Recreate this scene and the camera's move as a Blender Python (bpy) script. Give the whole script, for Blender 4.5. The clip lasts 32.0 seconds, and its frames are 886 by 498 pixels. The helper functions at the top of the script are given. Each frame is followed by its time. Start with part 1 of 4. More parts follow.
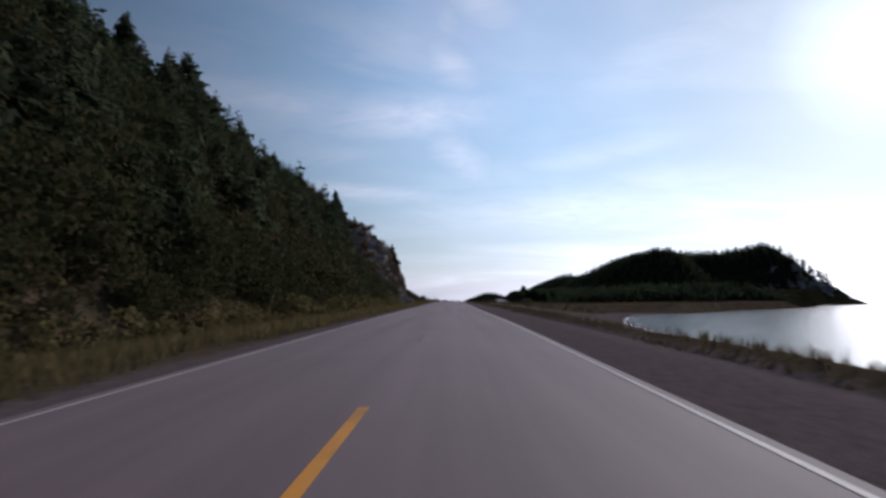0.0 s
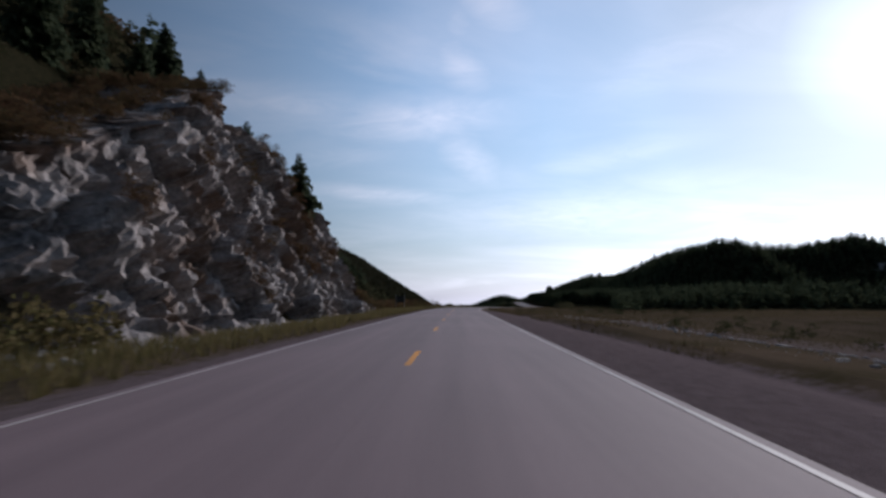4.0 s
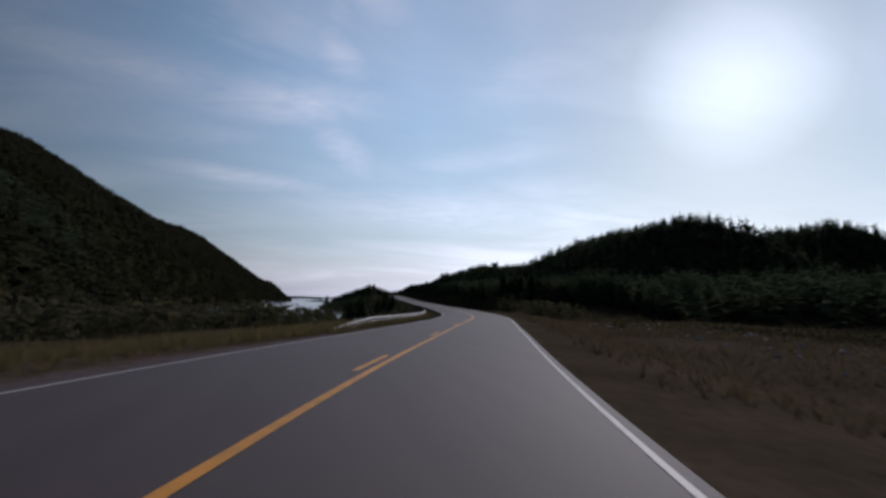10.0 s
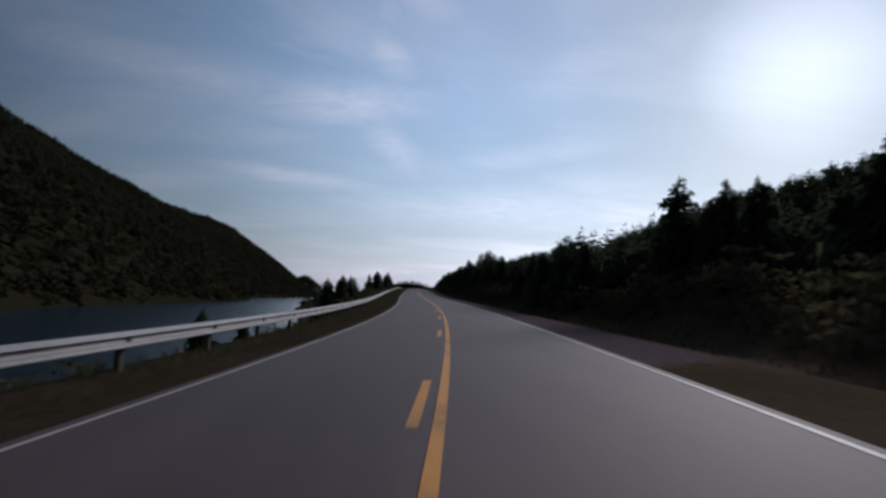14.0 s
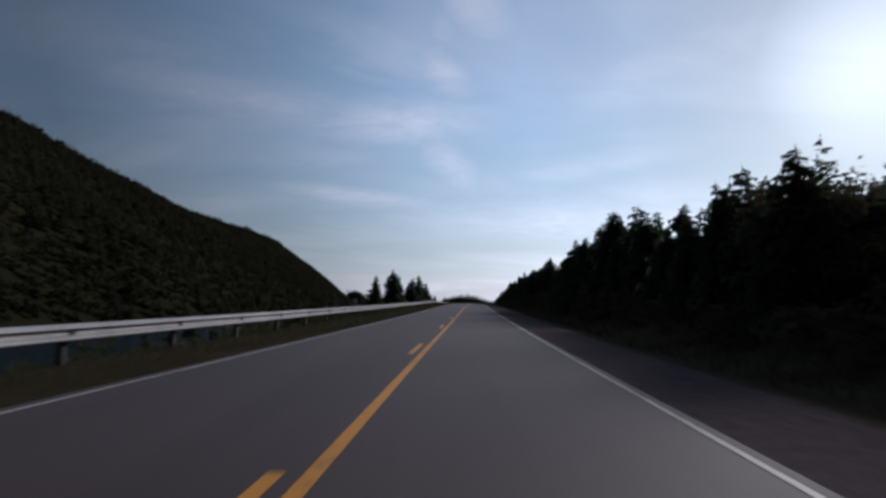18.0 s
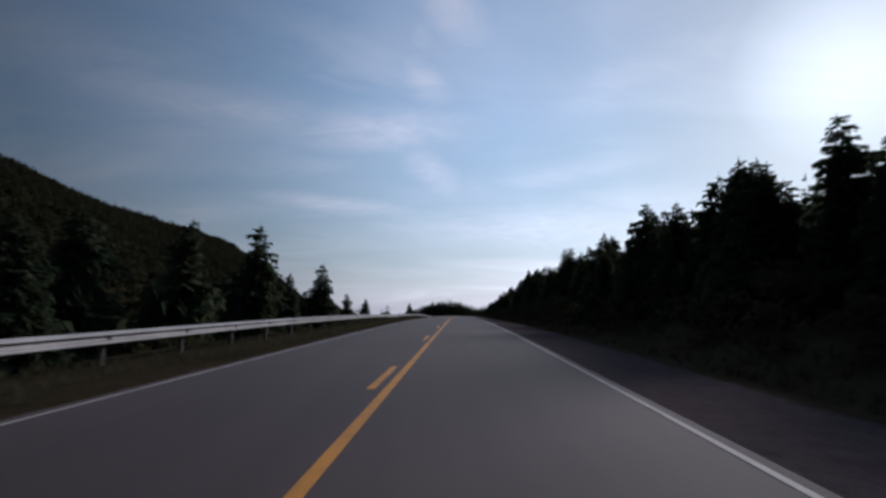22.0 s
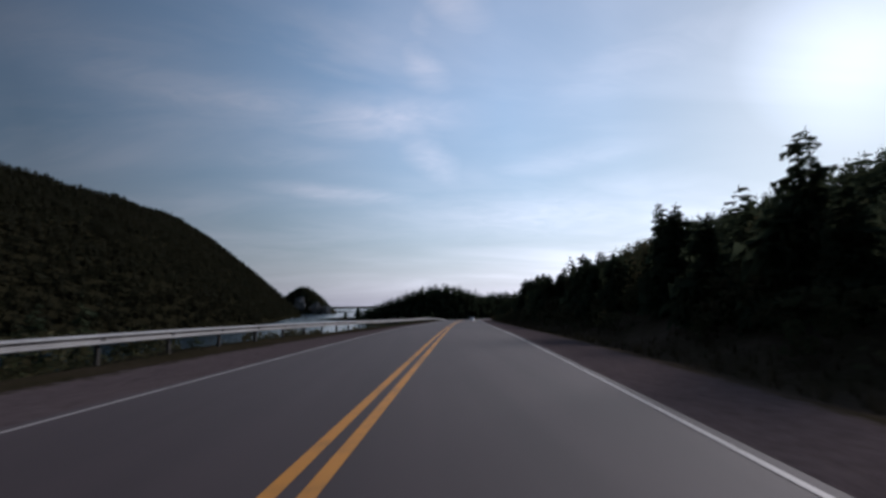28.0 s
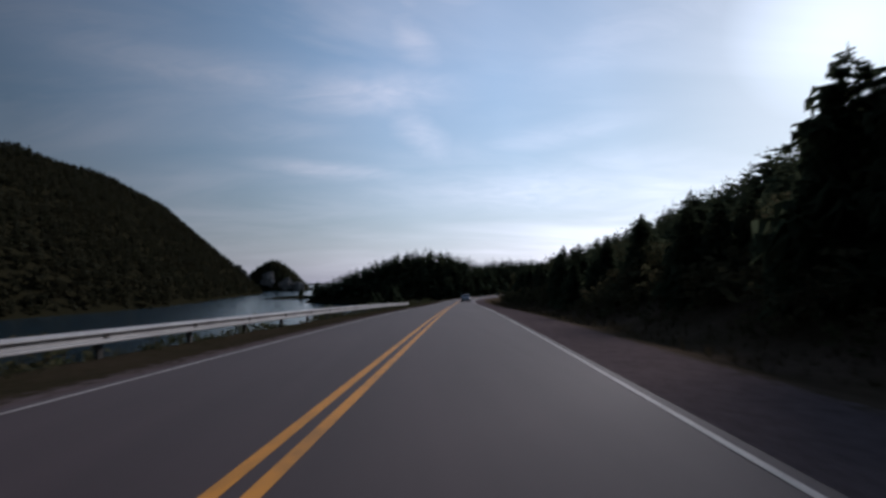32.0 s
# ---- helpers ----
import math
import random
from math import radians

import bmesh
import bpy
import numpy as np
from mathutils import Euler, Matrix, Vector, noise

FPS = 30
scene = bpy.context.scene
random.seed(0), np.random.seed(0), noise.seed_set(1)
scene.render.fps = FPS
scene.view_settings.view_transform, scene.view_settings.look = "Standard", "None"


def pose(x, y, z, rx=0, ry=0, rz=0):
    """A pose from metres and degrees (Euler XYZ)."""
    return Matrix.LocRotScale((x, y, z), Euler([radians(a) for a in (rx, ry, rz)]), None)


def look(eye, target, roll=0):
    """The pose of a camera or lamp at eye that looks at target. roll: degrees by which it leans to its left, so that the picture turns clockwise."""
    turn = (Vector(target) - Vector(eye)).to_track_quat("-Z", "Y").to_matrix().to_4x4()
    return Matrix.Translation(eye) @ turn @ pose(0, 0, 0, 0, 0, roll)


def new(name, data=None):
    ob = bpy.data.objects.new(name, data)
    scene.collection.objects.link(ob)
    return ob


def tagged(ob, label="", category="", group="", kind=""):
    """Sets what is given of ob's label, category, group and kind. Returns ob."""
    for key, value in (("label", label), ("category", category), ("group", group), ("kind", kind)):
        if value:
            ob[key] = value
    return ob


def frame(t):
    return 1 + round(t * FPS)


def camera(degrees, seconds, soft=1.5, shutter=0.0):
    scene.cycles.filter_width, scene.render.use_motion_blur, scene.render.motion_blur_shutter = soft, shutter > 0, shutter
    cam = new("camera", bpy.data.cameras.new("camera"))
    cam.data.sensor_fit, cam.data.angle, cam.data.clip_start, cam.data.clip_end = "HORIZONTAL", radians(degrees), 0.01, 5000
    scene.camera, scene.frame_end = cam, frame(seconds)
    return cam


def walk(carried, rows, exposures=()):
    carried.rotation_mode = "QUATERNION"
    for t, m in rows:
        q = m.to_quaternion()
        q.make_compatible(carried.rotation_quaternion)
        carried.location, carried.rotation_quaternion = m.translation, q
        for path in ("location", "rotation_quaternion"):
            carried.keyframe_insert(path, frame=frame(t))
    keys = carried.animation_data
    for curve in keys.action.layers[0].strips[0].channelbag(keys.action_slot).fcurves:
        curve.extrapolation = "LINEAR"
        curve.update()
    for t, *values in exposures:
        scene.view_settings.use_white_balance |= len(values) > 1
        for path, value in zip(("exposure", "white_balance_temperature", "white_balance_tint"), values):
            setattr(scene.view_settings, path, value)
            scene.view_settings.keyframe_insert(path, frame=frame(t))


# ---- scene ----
from itertools import product

# camera: a dash-mounted lens about 1.1 m above the right-hand lane
cam = camera(79.0, 32.0, soft=2.9, shutter=0.2)
# seconds, x, y, z, pitch up, lean, heading
ROWS = [
    (0, -0.07, 0, 1.12, 5.81, 0.66, 0.24),
    (0.5, 0.11, 11.5, 1.29, 5.95, 0.36, 1),
    (1, 0.24, 23, 1.44, 5.55, 0.08, 1.28),
    (1.5, 0.35, 34.5, 1.57, 6.34, 0.1, 1.5),
    (2, 0.49, 46, 1.69, 6.24, 0.12, 1.24),
    (2.5, 0.65, 57.5, 1.81, 5.5, 0.14, 0.85),
    (3, 0.85, 68.99, 1.92, 5.68, 0.16, 0.97),
    (3.5, 1.03, 80.49, 2.04, 5.88, 0.18, 1.08),
    (4, 1.19, 91.99, 2.16, 6.06, 0.19, 1.19),
    (4.5, 1.35, 103.49, 2.29, 6.25, 0.21, 1.3),
    (5, 1.49, 114.99, 2.41, 6.16, 0.23, 0.98),
    (5.5, 1.62, 126.49, 2.52, 5.82, 0.15, 1.1),
    (6, 1.74, 137.99, 2.62, 5.66, 0.08, 1.17),
    (6.5, 1.91, 149.49, 2.7, 6.44, -0.86, 1.55),
    (7, 2.24, 160.98, 2.75, 6.19, -0.81, -0.28),
    (7.5, 2.86, 172.46, 2.8, 6.19, -0.78, -2.08),
    (8, 3.82, 183.93, 2.84, 5.67, -0.73, -3.38),
    (8.5, 5.11, 195.35, 2.88, 5.42, -0.62, -5.94),
    (9, 6.86, 206.71, 2.9, 5.97, -0.21, -8.02),
    (9.5, 9.05, 217.98, 2.9, 6.04, -0.81, -10.17),
    (10, 11.73, 229.16, 2.87, 5.52, -1.42, -12.82),
    (10.5, 14.74, 240.25, 2.83, 4.89, -1.79, -14.39),
    (11, 18, 251.27, 2.77, 5.5, -2.45, -14.48),
    (11.5, 21.41, 262.26, 2.67, 4.29, -1.87, -14.95),
    (12, 24.74, 273.26, 2.56, 4.49, -1.3, -14.13),
    (12.5, 27.86, 284.33, 2.45, 4.62, -1.37, -12.29),
    (13, 30.64, 295.48, 2.35, 5.28, -1.45, -10.77),
    (13.5, 33.01, 306.74, 2.29, 5.01, -1.56, -9.39),
    (14, 35.09, 318.05, 2.26, 5.07, -1.67, -7.54),
    (14.5, 36.95, 329.4, 2.28, 4.8, -1.46, -6.13),
    (15, 38.58, 340.78, 2.34, 5.04, -1.25, -5.14),
    (15.5, 39.99, 352.19, 2.44, 5.29, -0.81, -4.08),
    (16, 41.19, 363.63, 2.58, 5.54, -0.36, -2.99),
    (16.5, 42.18, 375.09, 2.74, 5.83, 0.07, -2.04),
    (17, 42.98, 386.56, 2.93, 6.25, 0.29, -0.38),
    (17.5, 43.66, 398.05, 3.14, 7.11, -0.28, -0.51),
    (18, 44.35, 409.52, 3.36, 6.53, -1.17, -1.31),
    (18.5, 45.12, 420.99, 3.58, 6.24, -0.22, -2.48),
    (19, 45.97, 432.46, 3.81, 6.44, 0.73, -2.68),
    (19.5, 46.84, 443.93, 4.06, 6.78, 0.05, -2.33),
    (20, 47.71, 455.39, 4.33, 7.05, -0.62, -1.74),
    (20.5, 48.61, 466.85, 4.61, 6.67, -0.63, -2.48),
    (21, 49.58, 478.31, 4.9, 7.07, -0.64, -3.03),
    (21.5, 50.61, 489.77, 5.19, 7.66, -0.37, -2.33),
    (22, 51.66, 501.23, 5.48, 7.31, -0.1, -3.07),
    (22.5, 52.7, 512.68, 5.75, 6.91, 0.21, -3.22),
    (23, 53.73, 524.13, 5.99, 6.92, 0.52, -2.58),
    (23.5, 54.74, 535.59, 6.19, 7.23, 0.25, -3.28),
    (24, 55.76, 547.05, 6.35, 5.65, -0.02, -3.27),
    (24.5, 56.77, 558.5, 6.48, 6.62, 0.19, -2.71),
    (25, 57.82, 569.96, 6.6, 5.88, 0.39, -3.89),
    (25.5, 58.87, 581.41, 6.71, 5.74, 0.39, -3.38),
    (26, 59.92, 592.86, 6.81, 5.76, 0.38, -3.31),
    (26.5, 60.96, 604.31, 6.9, 5.77, 0.39, -3.25),
    (27, 61.99, 615.76, 6.98, 5.79, 0.38, -3.18),
    (27.5, 63.01, 627.21, 7.03, 5.8, 0.38, -3.11),
    (28, 64.04, 638.67, 7.05, 6.08, 0.38, -2.96),
    (28.5, 65.05, 650.13, 7.01, 4.42, 0.34, -3.23),
    (29, 66.09, 661.58, 6.91, 5.09, 0.3, -3.5),
    (29.5, 67.17, 673.02, 6.75, 4.56, 0.26, -3.78),
    (30, 68.33, 684.46, 6.56, 5.01, 0.33, -3.6),
    (30.5, 69.51, 695.91, 6.35, 3.78, 0.83, -4.02),
    (31, 70.74, 707.34, 6.14, 4.46, 1.31, -3.78),
    (31.5, 71.95, 718.78, 5.94, 3.63, 1.08, -4.2),
    (32, 73.16, 730.22, 5.76, 3.51, 0.86, -3.84),
]
walk(cam, [(t, pose(x, y, z, 90 + p, r, w)) for t, x, y, z, p, r, w in ROWS],
     [(0, 0.2, 5800, 20), (6, 0.25, 5800, 20), (8, 0.1, 5800, 20), (10, -0.15, 5800, 20), (12, 0.1, 5800, 20), (14, -0.15, 5800, 20), (17, -0.1, 5800, 20), (32, -0.05, 5800, 20)])

# daylight: low sun ahead and to the right of the road
SUN_AZ, SUN_EL = radians(41.5), radians(21.5)
to_sun = Vector((math.sin(SUN_AZ) * math.cos(SUN_EL), math.cos(SUN_AZ) * math.cos(SUN_EL), math.sin(SUN_EL)))
sun = new("sun", bpy.data.lights.new("sun", "SUN"))
sun.data.energy, sun.data.angle, sun.data.color = 2.7, radians(9), (1.0, 0.93, 0.82)
sun.matrix_world = look(to_sun * 500, (0, 0, 0))


# ---- node shorthand ----
def math_node(nt, op, a, b=None, clamp=False):
    n = nt.nodes.new("ShaderNodeMath")
    n.operation, n.use_clamp = op, clamp
    for i, v in enumerate((a, b)):
        if v is None:
            continue
        if isinstance(v, (int, float)):
            n.inputs[i].default_value = v
        else:
            nt.links.new(v, n.inputs[i])
    return n.outputs[0]


def ramp(nt, fac, stops):
    n = nt.nodes.new("ShaderNodeValToRGB")
    els = n.color_ramp.elements
    while len(els) < len(stops):
        els.new(0.5)
    for e, (p, c) in zip(els, stops):
        e.position = p
        e.color = (*c, 1) if not isinstance(c, (int, float)) else (c, c, c, 1)
    nt.links.new(fac, n.inputs[0])
    return n.outputs[0]


def noise_tex(nt, vec, scale, detail=4, rough=0.55, distort=0.0):
    n = nt.nodes.new("ShaderNodeTexNoise")
    n.inputs["Scale"].default_value, n.inputs["Detail"].default_value = scale, detail
    n.inputs["Roughness"].default_value, n.inputs["Distortion"].default_value = rough, distort
    if vec is not None:
        nt.links.new(vec, n.inputs["Vector"])
    return n.outputs["Fac"]


def mix(nt, fac, a, b, blend="MIX"):
    n = nt.nodes.new("ShaderNodeMix")
    n.data_type, n.blend_type = "RGBA", blend
    for s, v in ((n.inputs[0], fac), (n.inputs[6], a), (n.inputs[7], b)):
        if isinstance(v, (int, float)):
            s.default_value = v
        elif isinstance(v, tuple):
            s.default_value = (*v, 1)
        else:
            nt.links.new(v, s)
    return n.outputs[2]


def mapping(nt, vec, scale, rot=(0, 0, 0)):
    n = nt.nodes.new("ShaderNodeMapping")
    n.inputs["Scale"].default_value, n.inputs["Rotation"].default_value = scale, rot
    nt.links.new(vec, n.inputs["Vector"])
    return n.outputs[0]


# ---- sky with thin high cloud ----
world = bpy.data.worlds.new("sky")
scene.world = world
world.use_nodes = True
nt = world.node_tree
sky = nt.nodes.new("ShaderNodeTexSky")
sky.sky_type, sky.sun_disc = "NISHITA", False
sky.sun_elevation, sky.sun_rotation = SUN_EL, SUN_AZ
sky.air_density, sky.dust_density, sky.ozone_density = 1.1, 0.35, 1.6
geo = nt.nodes.new("ShaderNodeTexCoord").outputs["Generated"]
sep = nt.nodes.new("ShaderNodeSeparateXYZ")
nt.links.new(geo, sep.inputs[0])
sx, sy, sz = sep.outputs
lift = math_node(nt, "ADD", math_node(nt, "MAXIMUM", sz, 0.0), 0.16)
flat = nt.nodes.new("ShaderNodeCombineXYZ")
nt.links.new(math_node(nt, "DIVIDE", sx, lift), flat.inputs[0])
nt.links.new(math_node(nt, "DIVIDE", sy, lift), flat.inputs[1])
plane = flat.outputs[0]
streaks = noise_tex(nt, mapping(nt, plane, (0.7, 1.7, 1), (0, 0, radians(14))), 0.8, 8, 0.6, 0.8)
sheets = noise_tex(nt, mapping(nt, plane, (0.8, 1.6, 1), (0, 0, radians(-12))), 0.55, 3, 0.5, 0.2)
veil = math_node(nt, "MULTIPLY", ramp(nt, streaks, [(0.38, 0.0), (0.78, 0.75)]), ramp(nt, sheets, [(0.38, 0.1), (0.62, 1.0)]))
# separate wisps: heading to the right of north, height, half-widths, slant (degrees) and strength
az = math_node(nt, "ARCTAN2", sx, sy)
el = math_node(nt, "ARCSINE", sz)
ragged = noise_tex(nt, mapping(nt, plane, (1.8, 3.2, 1)), 1.9, 10, 0.68, 1.1)
WISPS = ((0.8, 25.0, 3.6, 2.2, -30, 0.75), (4.0, 31.5, 5.5, 3.2, -35, 0.8), (0.5, 28.0, 2.6, 4.5, 0, 0.45), (-4.5, 19.6, 9.5, 2.2, 4, 0.8), (-1.0, 20.0, 3.6, 2.2, -15, 0.6),
         (1.6, 15.6, 4.0, 1.8, -38, 0.6), (-8.5, 11.8, 7.5, 0.9, -3, 0.7), (-22.0, 20.5, 16.0, 2.3, -4, 0.6), (-14.0, 15.5, 9.0, 1.4, 3, 0.35), (-34.0, 23.0, 14.0, 3.0, -3, 0.4),
         (16.0, 15.0, 9.0, 1.3, 8, 0.3), (24.0, 24.0, 12.0, 3.0, 14, 0.35), (12.0, 9.5, 16.0, 2.2, 0, 0.5))
total = veil
for a, e, wa, we, slant, amount in WISPS:
    da = math_node(nt, "SUBTRACT", az, radians(a))
    de = math_node(nt, "SUBTRACT", el, radians(e))
    c, s = math.cos(radians(slant)), math.sin(radians(slant))
    u = math_node(nt, "DIVIDE", math_node(nt, "ADD", math_node(nt, "MULTIPLY", da, c), math_node(nt, "MULTIPLY", de, s)), radians(wa))
    v = math_node(nt, "DIVIDE", math_node(nt, "SUBTRACT", math_node(nt, "MULTIPLY", de, c), math_node(nt, "MULTIPLY", da, s)), radians(we))
    r2 = math_node(nt, "ADD", math_node(nt, "MULTIPLY", u, u), math_node(nt, "MULTIPLY", v, v))
    g = math_node(nt, "EXPONENT", math_node(nt, "MULTIPLY", r2, -1.0))
    g = math_node(nt, "MULTIPLY", g, ramp(nt, ragged, [(0.25, 0.3 * amount), (0.66, amount)]))
    total = math_node(nt, "MAXIMUM", total, g)
total = math_node(nt, "MULTIPLY", total, 0.7, True)
haze = math_node(nt, "POWER", math_node(nt, "SUBTRACT", 1.0, math_node(nt, "MAXIMUM", sz, 0.0), True), 9.0)
lum = nt.nodes.new("ShaderNodeRGBToBW")
nt.links.new(sky.outputs[0], lum.inputs[0])


def toned(r, g, b):
    """The sky's own brightness in another tone."""
    n = nt.nodes.new("ShaderNodeCombineColor")
    for i, k in enumerate((r, g, b)):
        nt.links.new(math_node(nt, "MULTIPLY", lum.outputs[0], k), n.inputs[i])
    return n.outputs[0]


# thin high haze: paler blue, a warm grey band low down, the glow round the sun evened out and the far side deeper
toward = nt.nodes.new("ShaderNodeVectorMath")
toward.operation = "DOT_PRODUCT"
nt.links.new(geo, toward.inputs[0])
toward.inputs[1].default_value = to_sun
even = ramp(nt, toward.outputs["Value"], [(0.0, 0.43), (0.3, 0.45), (0.55, 0.75), (0.75, 1.08), (0.87, 1.12), (0.94, 0.98), (0.97, 0.82), (0.988, 0.72), (1.0, 0.85)])
low = ramp(nt, sz, [(0.0, 0.60), (0.1, 0.66), (0.2, 0.80), (0.36, 0.98), (0.55, 1.0)])
paled = mix(nt, 0.3, mix(nt, 1.0, sky.outputs[0], (0.95, 1.02, 0.97), "MULTIPLY"), toned(0.84, 1.06, 1.10))
hazed = mix(nt, math_node(nt, "MULTIPLY", haze, 0.95), paled, toned(0.99, 0.99, 1.06))
clouded = mix(nt, total, hazed, toned(1.95, 1.95, 1.98))
bg = nt.nodes["Background"]
nt.links.new(mix(nt, 1.0, mix(nt, 1.0, clouded, low, "MULTIPLY"), even, "MULTIPLY"), bg.inputs[0])
bg.inputs[1].default_value = 0.11


# ---- materials ----
def material(name, rough=0.8, metal=0.0, spec=0.4):
    m = bpy.data.materials.new(name)
    m.use_nodes = True
    t = m.node_tree
    b = t.nodes["Principled BSDF"]
    b.inputs["Roughness"].default_value, b.inputs["Metallic"].default_value = rough, metal
    b.inputs["Specular IOR Level"].default_value = spec
    return m, t, b


def coords(t, kind="Object"):
    return t.nodes.new("ShaderNodeTexCoord").outputs[kind]


def bump(t, b, height, strength, distance):
    n = t.nodes.new("ShaderNodeBump")
    n.inputs["Strength"].default_value, n.inputs["Distance"].default_value = strength, distance
    t.links.new(height, n.inputs["Height"])
    t.links.new(n.outputs[0], b.inputs["Normal"])


def mottled(name, dark, light, scale, fine, rough=0.85, bump_d=0.02, metal=0.0, spec=0.4, patch=None, contrast=(0.35, 0.65)):
    """Two tones over a broad and a fine noise, with relief; patch: a third tone in broad patches."""
    m, t, b = material(name, rough, metal, spec)
    v = coords(t)
    big, small = noise_tex(t, v, scale, 4), noise_tex(t, v, fine, 5, 0.65)
    both = math_node(t, "ADD", math_node(t, "MULTIPLY", big, 0.55), math_node(t, "MULTIPLY", small, 0.45))
    col = ramp(t, both, [(contrast[0], dark), (contrast[1], light)])
    if patch:
        col = mix(t, ramp(t, noise_tex(t, v, scale * 0.37, 3), [(0.5, 0.0), (0.62, 0.85)]), col, patch)
    t.links.new(col, b.inputs["Base Color"])
    if bump_d:
        bump(t, b, small, 0.8, bump_d)
    return m


def foliage(name, tones, patch_scale=0.06, vary=0.45, through_light=0.0):
    m, t, b = material(name, 1.0, 0, 0.0)
    isl = t.nodes.new("ShaderNodeNewGeometry").outputs["Random Per Island"]
    info = t.nodes.new("ShaderNodeObjectInfo").outputs["Random"]
    patch = noise_tex(t, coords(t), patch_scale, 3)
    f = math_node(t, "ADD", math_node(t, "MULTIPLY", isl, vary), math_node(t, "MULTIPLY", patch, 1.2 - vary))
    f = math_node(t, "ADD", f, math_node(t, "MULTIPLY", math_node(t, "SUBTRACT", info, 0.5), 0.25))
    n = len(tones)
    col = ramp(t, f, [(0.15 + 0.75 * i / (n - 1), c) for i, c in enumerate(tones)])
    t.links.new(col, b.inputs["Base Color"])
    if through_light:
        thin, both = t.nodes.new("ShaderNodeBsdfTranslucent"), t.nodes.new("ShaderNodeMixShader")
        t.links.new(col, thin.inputs[0])
        both.inputs[0].default_value = through_light
        t.links.new(b.outputs[0], both.inputs[1])
        t.links.new(thin.outputs[0], both.inputs[2])
        t.links.new(both.outputs[0], t.nodes["Material Output"].inputs[0])
    return m


SPRUCE = foliage("spruce_needles", [(0.043, 0.054, 0.034), (0.058, 0.073, 0.043), (0.076, 0.090, 0.051)], 0.06, 0.4, 0.4)
# darker copy of the spruce tones: the far hill's shade is in the colour
FAR_SPRUCE = foliage("shaded_far_needles", [(0.027, 0.029, 0.020), (0.035, 0.036, 0.023), (0.043, 0.042, 0.026)], 0.03, 0.3, 0.5)
LEAVES = foliage("mixed_leaves", [(0.022, 0.029, 0.015), (0.034, 0.041, 0.020), (0.048, 0.051, 0.025), (0.064, 0.051, 0.029), (0.039, 0.047, 0.023)], 0.06, 0.3, 0.4)
# leaf tones for the same hill, darkened to stand in for its shade
FAR_LEAVES = foliage("shaded_far_leaves", [(0.020, 0.022, 0.013), (0.024, 0.025, 0.014), (0.029, 0.027, 0.016)], 0.03, 0.2, 0.5)
BANK_LEAVES = foliage("shaded_leaves", [(0.046, 0.055, 0.028), (0.060, 0.067, 0.033), (0.082, 0.072, 0.040), (0.068, 0.067, 0.035)], 0.06, 0.3, 0.35)
AUTUMN = foliage("autumn_leaves", [(0.040, 0.044, 0.020), (0.085, 0.080, 0.028), (0.050, 0.050, 0.024), (0.120, 0.068, 0.036), (0.070, 0.056, 0.030), (0.105, 0.050, 0.034)], 0.09, 0.35, 0.4)
DRY = foliage("dry_grass", [(0.062, 0.047, 0.028), (0.090, 0.066, 0.040), (0.060, 0.050, 0.027), (0.105, 0.074, 0.048)], 0.11, 0.4, 0.5)
GREEN = foliage("verge_grass", [(0.060, 0.064, 0.024), (0.10, 0.090, 0.036), (0.15, 0.115, 0.056), (0.085, 0.080, 0.032)], 0.09, 0.4, 0.4)
BARK = mottled("spruce_bark", (0.05, 0.04, 0.032), (0.13, 0.11, 0.095), 3, 22, 0.9, 0.01)
ROCK = mottled("weathered_granite", (0.06, 0.052, 0.048), (0.38, 0.335, 0.31), 0.5, 3.4, 0.88, 0.12, patch=(0.13, 0.082, 0.054), contrast=(0.38, 0.66))
PALE_ROCK = mottled("pale_sea_rock", (0.08, 0.077, 0.073), (0.27, 0.255, 0.24), 0.12, 0.7, 0.9, 0.3, contrast=(0.36, 0.62))
STONE = mottled("roadside_stone", (0.16, 0.15, 0.14), (0.36, 0.34, 0.32), 1.5, 14, 0.9, 0.02)
STEEL = mottled("galvanised_steel", (0.24, 0.235, 0.235), (0.40, 0.39, 0.385), 0.6, 9, 0.7, 0.001, 0.15)
WOOD = mottled("treated_post", (0.022, 0.019, 0.016), (0.05, 0.044, 0.038), 3, 18, 0.85, 0.004)
# sheet metal toned near-black: the shade of the backlit sign is in the colour
PANEL = mottled("backlit_sheet_metal", (0.02, 0.021, 0.02), (0.04, 0.04, 0.038), 1.2, 9, 0.55, 0.0, 0.5)
WHITE_PAINT = mottled("worn_white_line", (0.16, 0.14, 0.133), (0.39, 0.35, 0.325), 1.1, 9, 0.7, 0.0, contrast=(0.3, 0.5))
YELLOW_PAINT = mottled("worn_yellow_line", (0.22, 0.11, 0.03), (0.62, 0.25, 0.02), 0.9, 8, 0.7, 0.0, contrast=(0.3, 0.52))

FADED_YELLOW = mottled("faded_yellow_line", (0.085, 0.062, 0.055), (0.30, 0.165, 0.05), 1.3, 9, 0.75, 0.0, contrast=(0.42, 0.66))


